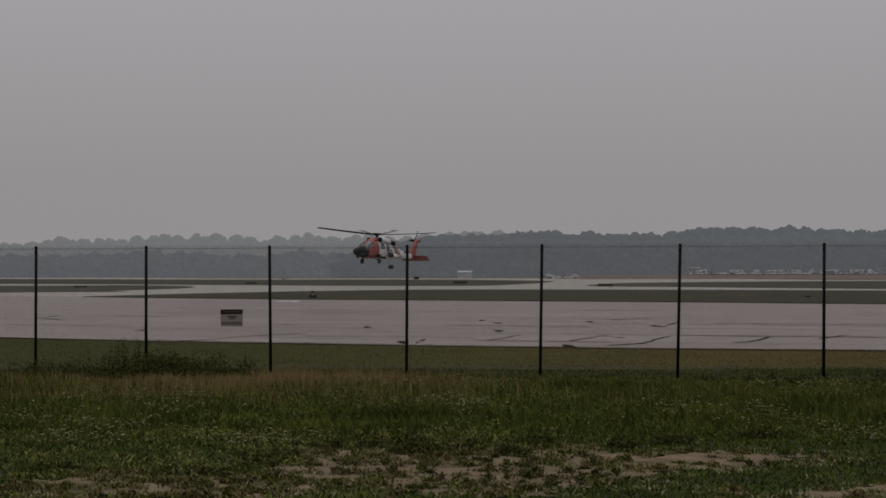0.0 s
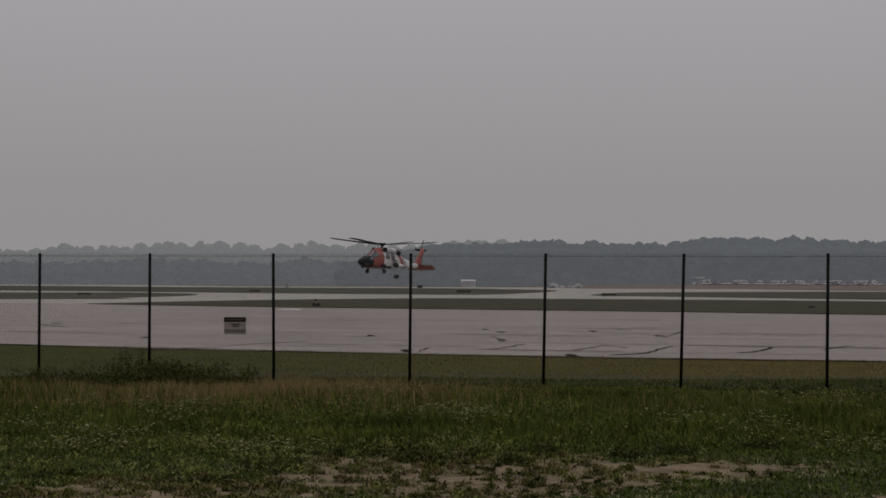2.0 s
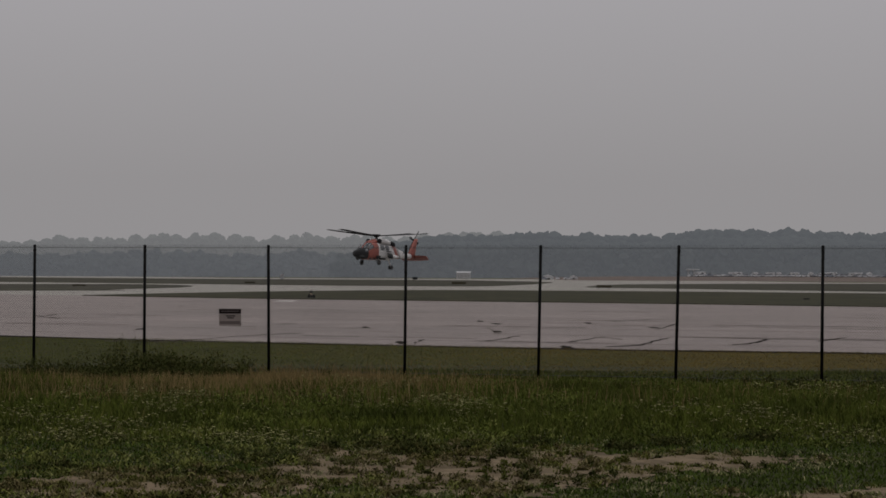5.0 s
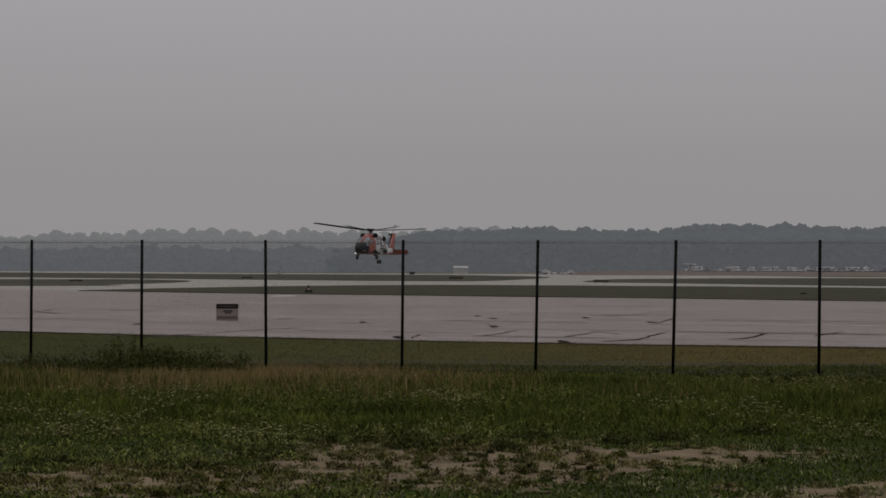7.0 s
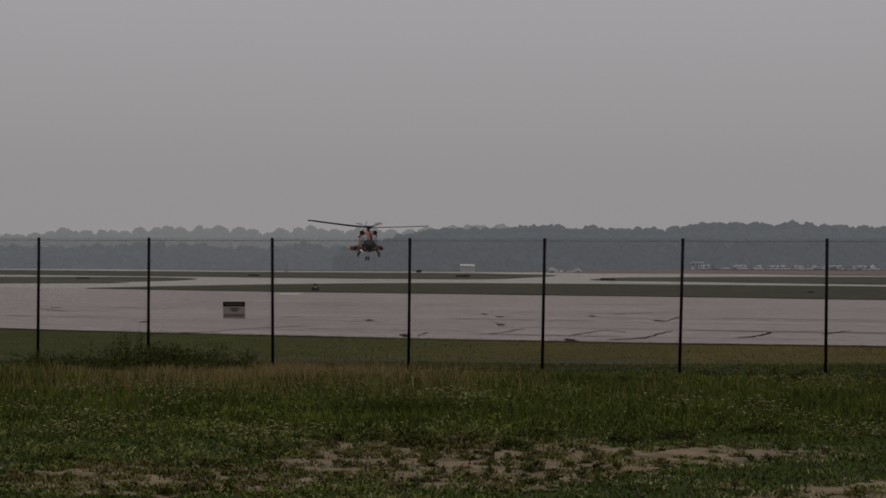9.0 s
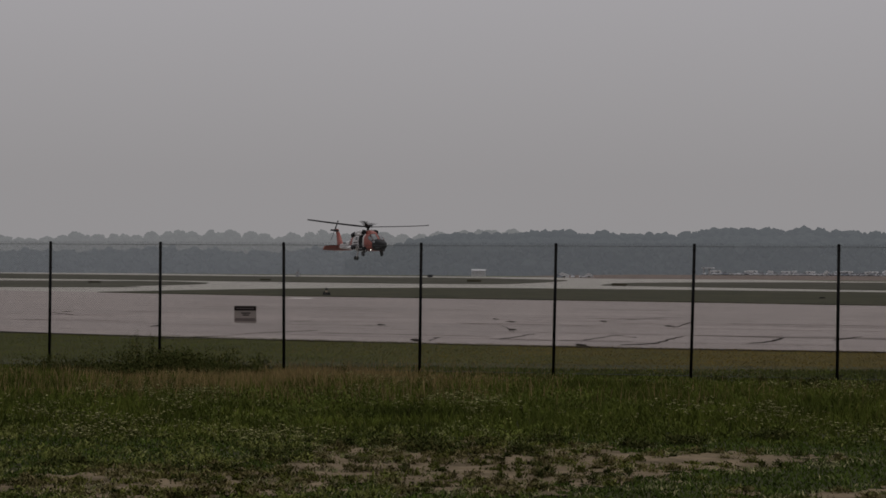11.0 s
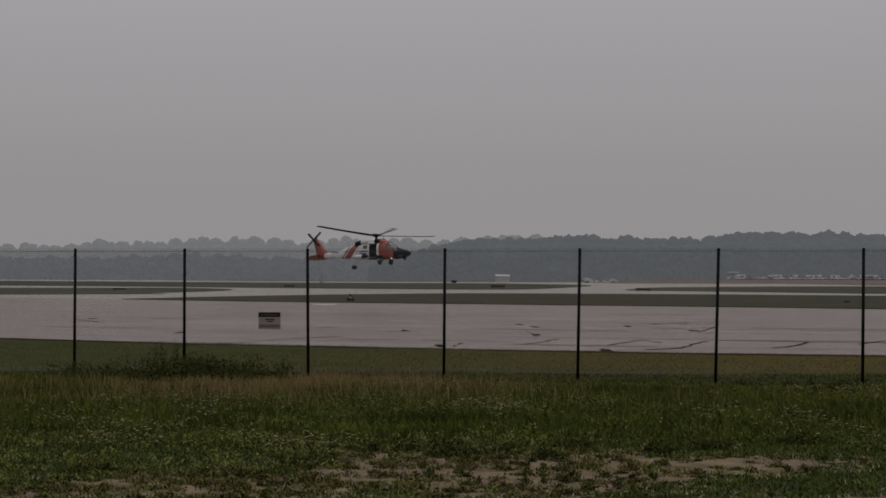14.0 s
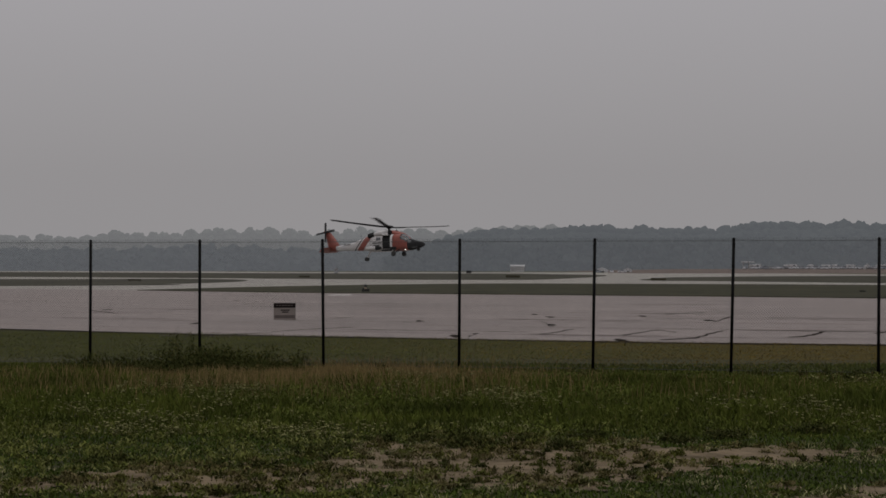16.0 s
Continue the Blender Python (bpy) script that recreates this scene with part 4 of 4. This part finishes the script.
    for k in range(4):
        if src is None:
            ob = part("tail_rotor_blade", blade_mesh(0.1, 1.45, 0.30, 0.05, 0.0), BLACK, tr, "black tail rotor blade")
            src = ob
        else:
            ob = src.copy()
            scene.collection.objects.link(ob)
        ob.matrix_basis = pose(0, 0, 0, 0, 0, 90 * k)
    return h, rotor_ob, tr, blade_obs


heli, main_rotor, tail_rotor, rotor_blades = helicopter()


# ---- small things on the field ----
def taxi_light():
    s = thing("taxiway_light", pose(-9.1, 138, 0.05), "small taxiway edge light with amber lens on the grass", "light")
    bm = bmesh.new()
    rod(bm, (0, 0, 0), (0, 0, 0.12), 0.16, 0.12, 12)
    rod(bm, (0, 0, 0.12), (0, 0, 0.2), 0.05, 0.05)
    part("base", bm, BLACK, s)
    bm = bmesh.new()
    rod(bm, (-0.02, 0, 0.2), (-0.02, 0, 0.34), 0.10, 0.07, 12)
    part("lens", bm, AMBER, s)
    bm = bmesh.new()
    rod(bm, (-0.02, 0, 0.34), (-0.02, 0, 0.52), 0.12, 0.05, 12)
    rod(bm, (-0.22, 0, 0), (-0.14, 0, 0.26), 0.09, 0.06, 10)
    part("cap", bm, BLACK, s)
    bm = bmesh.new()
    box(bm, 0.26, 0.2, 0.2, (0.14, 0, 0.1), (0, 0, 12), 0.03)
    part("junction_box", bm, BLACK, s)


taxi_light()


def low_sign(x, y, w, h, z, label, mat=OLIVE):
    s = thing("airfield_sign", pose(x, y, z, 0, 0, random.uniform(-8, 8)), label, "airfield sign", "airfield signs")
    bm = bmesh.new()
    box(bm, w, 0.22, h, (0, 0, h / 2 + 0.12), (0, 0, 0), 0.02)
    part("panel", bm, mat, s)
    for k in (-0.35, 0.35):
        bm = bmesh.new()
        rod(bm, (k * w, 0, -0.02), (k * w, 0, 0.14), 0.05)
        part("leg", bm, DARKGREY, s)


low_sign(-34.5, 352, 2.0, 0.28, 0.05, "low dark airfield sign seen from behind on grass")
low_sign(3.8, 350, 2.6, 0.42, 0.05, "wide olive airfield sign seen from behind on grass")
low_sign(22.3, 258, 2.0, 0.36, 0.05, "dark airfield sign at the tip of a grass wedge")
low_sign(-46.0, 246, 1.7, 0.22, 0.05, "low dark airfield sign seen from behind on grass")
low_sign(-9.1, 756, 2.0, 1.0, 0.05, "distant dark equipment box on the grass", BLACK)
low_sign(26.7, 139, 0.42, 0.09, -0.06, "tiny dark marker on the mown strip", BLACK)


def cabinet():
    s = thing("equipment_cabinet", pose(-62.2, 766, 0.05), "pale grey equipment cabinet with a mast on far grass", "cabinet")
    bm = bmesh.new()
    box(bm, 1.4, 1.0, 2.1, (0, 0, 1.05), (0, 0, 0), 0.05)
    part("body", bm, ROOF, s)
    bm = bmesh.new()
    rod(bm, (0.3, 0, 2.1), (0.3, 0, 3.2), 0.09)
    part("mast", bm, DARKGREY, s)


cabinet()


def white_shed():
    s = thing("white_shed", pose(16.4, 1240, 0), "long low white service shed at the far field edge", "shed")
    bm = bmesh.new()
    box(bm, 9.2, 4.0, 3.6, (0, 0, 1.8), (0, 0, 0), 0.04)
    part("wall", bm, SHED, s)
    bm = bmesh.new()
    loft(bm, [[(xx, -2.3, 3.6), (xx, 2.3, 3.6), (xx, 0, 4.7)] for xx in (-4.8, 4.8)])
    part("roof", bm, SHED, s)
    for k in range(4):
        bm = bmesh.new()
        box(bm, 1.1, 0.1, 1.0, (-3.3 + 2.2 * k, -2.04, 1.7))
        part("window", bm, ROOF, s)


white_shed()


def car_thing(paint, label, tall):
    c = thing("parked_car", pose(0, 0, 0), label, "car", "cars parked at the far field edge")
    bm = bmesh.new()
    loft(bm, [[(xx, -0.88, lo), (xx, 0.88, lo), (xx, 0.88, hi), (xx, 0.7, hi + 0.08), (xx, -0.7, hi + 0.08), (xx, -0.88, hi)]
              for xx, lo, hi in ((-2.2, 0.4, 0.75), (-2.0, 0.25, 0.9), (1.6, 0.25, 0.85), (2.15, 0.3, 0.68))])
    part("body", bm, paint, c)
    bm = bmesh.new()
    loft(bm, [[(xx, -w, lo), (xx, w, lo), (xx, w * 0.86, hi), (xx, -w * 0.86, hi)] for xx, w, lo, hi in ((-1.9, 0.72, 0.9, 1.0), (-1.4, 0.78, 0.9, 1.4 + tall), (0.2, 0.78, 0.9, 1.42 + tall), (1.0, 0.74, 0.88, 0.95))])
    part("cabin", bm, HAZED_CAR_GLASS, c)
    bm = bmesh.new()
    box(bm, 1.5, 1.3, 0.05, (-0.6, 0, 1.43 + tall), (0, 0, 0), 0.02)
    part("roof", bm, paint, c)
    for xx in (-1.35, 1.3):
        for yy in (-0.8, 0.8):
            bm = bmesh.new()
            rod(bm, (xx, yy - 0.1, 0.32), (xx, yy + 0.1, 0.32), 0.32, seg=12)
            part("wheel", bm, RUBBER, c)
    return c


def far_bank():
    xs = [60, 100, 150, 260, 420, 700]
    verts, faces = [], []
    for i, x in enumerate(xs):
        top = 1.9 * min(1, max(0, (x - 60) / 70))
        verts += [(x, 800, -0.03), (x, 950, top), (x, 1690, top)]
    for i in range(len(xs) - 1):
        for j in range(2):
            a = 3 * i + j
            faces.append((a, a + 3, a + 4, a + 1))
    bank = new("ground_bank", mesh_from("ground_bank", verts, faces, varied("brown_field_grass", (0.112, 0.086, 0.074), (0.145, 0.114, 0.100), 0.02, 0.3, 0.95, spec=0.1), True))
    tagged(bank, "low brownish grass bank carrying the far parking field", "bank", kind="structure")


far_bank()


def trailer_thing():
    c = thing("parked_trailer", pose(0, 0, 0), "tall white camping trailer on the far parking field", "trailer", "trailers on the far parking field")
    bm = bmesh.new()
    box(bm, 5.5, 2.3, 2.3, (0, 0, 1.65), (0, 0, 0), 0.25)
    part("body", bm, SHED, c)
    for yy in (-1.16, 1.16):
        bm = bmesh.new()
        box(bm, 1.3, 0.05, 0.6, (0.5, yy, 1.9))
        part("window", bm, GLASS, c)
    for xx in (-0.5, 0.4):
        for yy in (-0.95, 0.95):
            bm = bmesh.new()
            rod(bm, (xx, yy - 0.1, 0.34), (xx, yy + 0.1, 0.34), 0.34, seg=12)
            part("wheel", bm, RUBBER, c)
    bm = bmesh.new()
    rod(bm, (2.7, 0, 0.5), (4.0, 0, 0.5), 0.06)
    rod(bm, (3.8, 0, 0), (3.8, 0, 0.5), 0.05)
    part("drawbar", bm, DARKGREY, c)
    return c


def car_park():
    # distance haze is in these paints: dulled whites, lifted bluish darks
    paints = [("white", (0.50, 0.51, 0.54)), ("silver", (0.36, 0.37, 0.40)), ("dark grey", (0.12, 0.125, 0.14)), ("blue-grey", (0.20, 0.22, 0.26)), ("pale", (0.42, 0.42, 0.43))]
    protos = []
    for n, (word, c) in enumerate(paints):
        m = varied("hazed_car_paint_" + word.replace(" ", "_").replace("-", "_"), tuple(v * 0.9 for v in c), c, 1, 9, 0.3)
        protos.append(car_thing(m, f"{word} car parked at the far edge of the airfield", 0.25 * (n % 2)))
    spots = []
    for row, (yy, x0, x1, count) in enumerate(((975, 131, 250, 30), (1080, 140, 275, 32), (1230, 162, 310, 30))):
        for k in range(count):
            spots.append((x0 + (x1 - x0) * (k + random.uniform(0.1, 0.9)) / count, yy + random.uniform(-6, 6)))
    spots += [(52.5, 960), (61, 980), (66, 975)]
    first = set()
    for i, (xx, yy) in enumerate(spots):
        k = random.choice((0, 0, 1, 1, 2, 3, 4))
        m = pose(xx, yy, 1.9 if yy > 950 and xx > 130 else 0.0, 0, 0, random.choice((0, 90, 180, 35, 80)) + random.uniform(-8, 8))
        if k not in first:
            first.add(k)
            protos[k].matrix_world = m
        else:
            copy_thing(protos[k], m)
    van = trailer_thing()
    for i in range(16):
        m = pose(150 + 9.5 * i + random.uniform(-4, 4), 1130 + random.uniform(-60, 60), 1.9, 0, 0, random.choice((0, 20, 90, 160)))
        if i:
            copy_thing(van, m)
        else:
            van.matrix_world = m


car_park()


def hangar_tent(x, y, w, h, label):
    s = thing("field_tent", pose(x, y, 1.9 if x > 130 else 0.0, 0, 0, random.uniform(-10, 10)), label, "tent", "pale tents and small hangars")
    bm = bmesh.new()
    loft(bm, [[(-w / 2, yy, 0), (w / 2, yy, 0), (w / 2, yy, h * 0.55), (0, yy, h), (-w / 2, yy, h * 0.55)] for yy in (-w * 0.4, w * 0.4)])
    part("shell", bm, SHED, s)
    bm = bmesh.new()
    box(bm, w * 0.4, 0.1, h * 0.3, (0, -w * 0.4 - 0.05, h * 0.15))
    part("opening", bm, DARKGREY, s)


def canopy(x, y):
    s = thing("field_canopy", pose(x, y, 1.9, 0, 0, 6), "pale flat-roofed canopy on posts behind parked cars", "canopy")
    bm = bmesh.new()
    box(bm, 7.0, 4.0, 0.8, (0, 0, 4.0), (0, 0, 0), 0.1)
    part("roof", bm, SHED, s)
    for k in (-2.6, 0.6):
        bm = bmesh.new()
        rod(bm, (k, 0, 0), (k, 0, 3.7), 0.35)
        part("post", bm, SHED, s)


hangar_tent(56.5, 990, 6.5, 2.7, "pale tent shelter at the far field edge")
hangar_tent(69.5, 985, 4.5, 2.6, "small pale tent at the far field edge")
canopy(146, 1100)
hangar_tent(176, 1060, 3.2, 2.8, "small white tent among parked cars")
hangar_tent(208, 1070, 3.4, 3.0, "small white tent among parked cars")
hangar_tent(236, 1050, 3.4, 3.0, "small white tent among parked cars")


# ---- distant woods ----
SKYLINE = [(-720, 33), (-395, 32), (-367, 35), (-318, 34), (-237, 38), (-167, 34.5), (-112, 38), (-42, 35), (3, 38), (40, 38.5), (88, 40.5), (148, 39), (200, 39.5), (218, 41.5), (240, 45), (303, 44), (340, 43), (358, 40.5), (392, 42), (720, 40)]


def skyline(x):
    for (a, za), (b, zb) in zip(SKYLINE, SKYLINE[1:]):
        if a <= x <= b:
            return za + (zb - za) * (x - a) / (b - a)
    return 36


def ico():
    bm = bmesh.new()
    bmesh.ops.create_icosphere(bm, subdivisions=2, radius=1.0)
    v = np.array([p.co[:] for p in bm.verts])
    f = np.array([[q.index for q in t.verts] for t in bm.faces])
    bm.free()
    return v, f


ICO_V, ICO_F = ico()


def woods(name, mat, crowns, label):
    """Crowns built of many uneven leaf clumps."""
    vs, fs, k = [], [], 0
    for x, y, z, r, sq in crowns:
        jit = 1 + rng.normal(0, 0.16, len(ICO_V))[:, None]
        vs.append(ICO_V * jit * np.array([r, r, r * sq]) + np.array([x, y, z]))
        fs.append(ICO_F + k)
        k += len(ICO_V)
    me = mesh_from(name, np.concatenate(vs).tolist(), np.concatenate(fs).tolist(), mat)
    return tagged(new(name, me), label, "woods", kind="stuff")


near_row, mid_row, far_row = [], [], []
xx = -560.0
while xx < 560:
    # dense wood, tall on the hill to the right, a low belt on the left
    right = xx > -85
    ramp = min(1, max(0, (xx + 85) / 75))
    full = skyline(xx) * (0.58 + 0.42 * ramp * ramp * (3 - 2 * ramp) if right else random.uniform(0.53, 0.66))
    full *= 1 + 0.045 * noise.noise(Vector((xx * 0.06, 4.4, 0))) + 0.025 * noise.noise(Vector((xx * 0.17, 9.4, 0)))
    for layer in range(3):
        hgt = full * (1 - 0.17 * layer) * random.uniform(0.97, 1.0)
        yy = 1700 - 40 * layer + random.uniform(-12, 12)
        r = random.uniform(4.5, 7.5)
        z = hgt - r * 0.85
        row = near_row if right else mid_row
        while z > -2:
            row.append((xx + random.uniform(-4, 4), yy + random.uniform(-5, 5), z, r * random.uniform(0.85, 1.1), random.uniform(0.8, 1.0)))
            z -= r * random.uniform(0.7, 1.0)
        for _ in range(6):
            rr = random.uniform(0.8, 2.4)
            row.append((xx + random.uniform(-5, 5), yy - 3, hgt - rr + random.uniform(-3.5, 0.0), rr, 0.9))
    xx += random.uniform(3.5, 5.5)
# round-headed trees rising behind the left part
xx = -570.0
while xx < 60:
    wide = random.uniform(7, 19)
    top = skyline(xx) * random.uniform(0.95, 1.06)
    for _ in range(int(wide * 4.5)):
        u = random.uniform(-1, 1)
        rr = random.uniform(0.8, 3.2)
        zz = top - rr - (u * u) * 5.5 - random.uniform(0, 9) * random.random()
        far_row.append((xx + u * wide * 0.55, 1860 + random.uniform(-8, 8), zz * 1.125, rr, random.uniform(0.75, 1.0)))
    far_row.append((xx, 1868, top * 0.70, wide * 0.7, 1.0))
    xx += wide * random.uniform(0.7, 1.2)
# unbroken mass of foliage behind the single heads
xx = -570.0
while xx < 60:
    top = skyline(xx) * (0.86 + 0.06 * noise.noise(Vector((xx * 0.05, 2.2, 0))))
    far_row.append((xx, 1885, top * 1.125 - 7, random.uniform(6, 8), 1.0))
    far_row.append((xx, 1885, top * 0.7, 9, 1.2))
    for _ in range(3):
        rr = random.uniform(0.7, 1.8)
        far_row.append((xx + random.uniform(-4, 4), 1855, top * 1.125 * random.uniform(0.9, 1.06) - rr, rr, 0.9))
    xx += random.uniform(4, 7)
woods("far_woods", WOODS, near_row, "dense grey-green woodland hill beyond the airfield, haze painted in")
woods("far_tree_belt", WOODS_MID, mid_row, "low grey tree belt beyond the airfield, haze painted in")
woods("far_tree_row", WOODS_FAR, far_row, "pale round-headed trees behind the tree belt, haze painted in")

# ---- what moves ----
# seconds, mast x, mast z, heading from facing the camera, positive to its left
HELI = [
    (0, -8.34, 7.10, -31.7), (0.5, -8.32, 6.98, -32.7), (1, -8.31, 7.00, -33.5), (1.5, -8.3, 6.95, -33.2), (2, -8.15, 6.91, -32.4), (2.5, -8.08, 6.92, -32.4),
    (3, -7.95, 6.93, -32.0), (3.5, -8.08, 6.90, -33.0), (4, -8.14, 6.97, -33.6), (5.2, -8.3, 6.95, -30.7), (6.5, -8.55, 6.92, -22.3), (7, -8.67, 7.02, -17.4), (7.5, -8.85, 7.10, -12.5),
    (8, -9.06, 7.07, -7.4), (8.5, -9.5, 7.12, -1.4), (9, -9.88, 7.13, 4.2), (10.2, -10.9, 7.60, 18.5), (11.5, -11.8, 7.84, 34.2), (12, -12.12, 7.67, 40.2), (12.5, -12.47, 7.57, 46.2),
    (13, -12.98, 7.44, 51.8), (13.5, -13.27, 7.40, 56.0), (14, -13.55, 7.42, 60.0), (14.5, -13.55, 7.36, 63.5), (15, -13.85, 7.32, 63.0), (15.5, -13.93, 7.26, 62.0), (16, -13.81, 7.27, 62.0),
]
SPIN = 1560.0
# small drift of the rotor speed: seconds, degrees
DRIFT = [(0, 19), (1, 10), (2, 3), (3, -1), (7.5, -3), (8, -1), (9, 13), (11.5, 33), (12.2, 43), (13, 50), (16, 50)]


# seconds, degrees by which the nose stands up
NOSE_UP = [(0, 2.7), (2.5, 2.0), (3.5, 1.5), (7, 1.0), (9, 0.2), (12, 0.6), (13.5, 1.5), (16, 2.3)]


def heli_pose(t):
    for a, b in zip(HELI, HELI[1:]):
        if a[0] <= t <= b[0]:
            s = (t - a[0]) / (b[0] - a[0])
            x, z, phi = (p + (q - p) * s for p, q in zip(a[1:], b[1:]))
            break
    return pose(x, 257, z, 0, 0, phi - 90) @ pose(0, 0, 0, 0, -slide(NOSE_UP, t), 0)


# the same for the tail rotor
TAIL_DRIFT = [(0, 0), (2.5, 0), (3.5, 45), (4, 60), (6.5, 90), (9, 90), (11.5, 95), (12.5, 84), (13, 90), (13.5, 112), (14, 130), (14.5, 150), (15.5, 160), (16, 170)]


def slide(rows, t):
    """The value at t between rows of (seconds, value)."""
    for a, b in zip(rows, rows[1:]):
        if t <= b[0]:
            return a[1] + (b[1] - a[1]) * (t - a[0]) / (b[0] - a[0])
    return rows[-1][1]


def lean(t):
    s = min(1, max(0, (t - 11) / 2))
    return pose(0, 0, 0, 0.6 - 3.2 * s, 2.4 + 1.2 * s, 0)


def motions():
    walk(heli, [(r[0], heli_pose(r[0])) for r in HELI])
    spin_rows, tail_rows = [], []
    for i in range(481):
        t = i / FPS
        turn = heli_pose(t).to_3x3().to_4x4().inverted()
        # the disc leans into the wind, whichever way the nose points
        spin_rows.append((t, turn @ lean(t) @ pose(0, 0, 0, 0, 0, (SPIN * t - 90 + slide(DRIFT, t)) % 360)))
        tail_rows.append((t, pose(-9.93, -0.34, -0.2, 90 - 20, 0, 0) @ pose(0, 0, 0, 0, 0, (-60.0 * i - slide(TAIL_DRIFT, t)) % 360)))
    walk(main_rotor, spin_rows)
    # each blade changes its pitch once a turn, as the swashplate leads it
    for k, blade in enumerate(rotor_blades):
        rows = []
        for i in range(481):
            t = i / FPS
            rows.append((t, pose(0, 0, 0, 0, 0, 90 * k) @ pose(0, 0, 0, -6.5 * math.cos(radians(SPIN * t - 90 + slide(DRIFT, t) + 90 * k)))))
        walk(blade, rows)
    walk(tail_rotor, tail_rows)


motions()
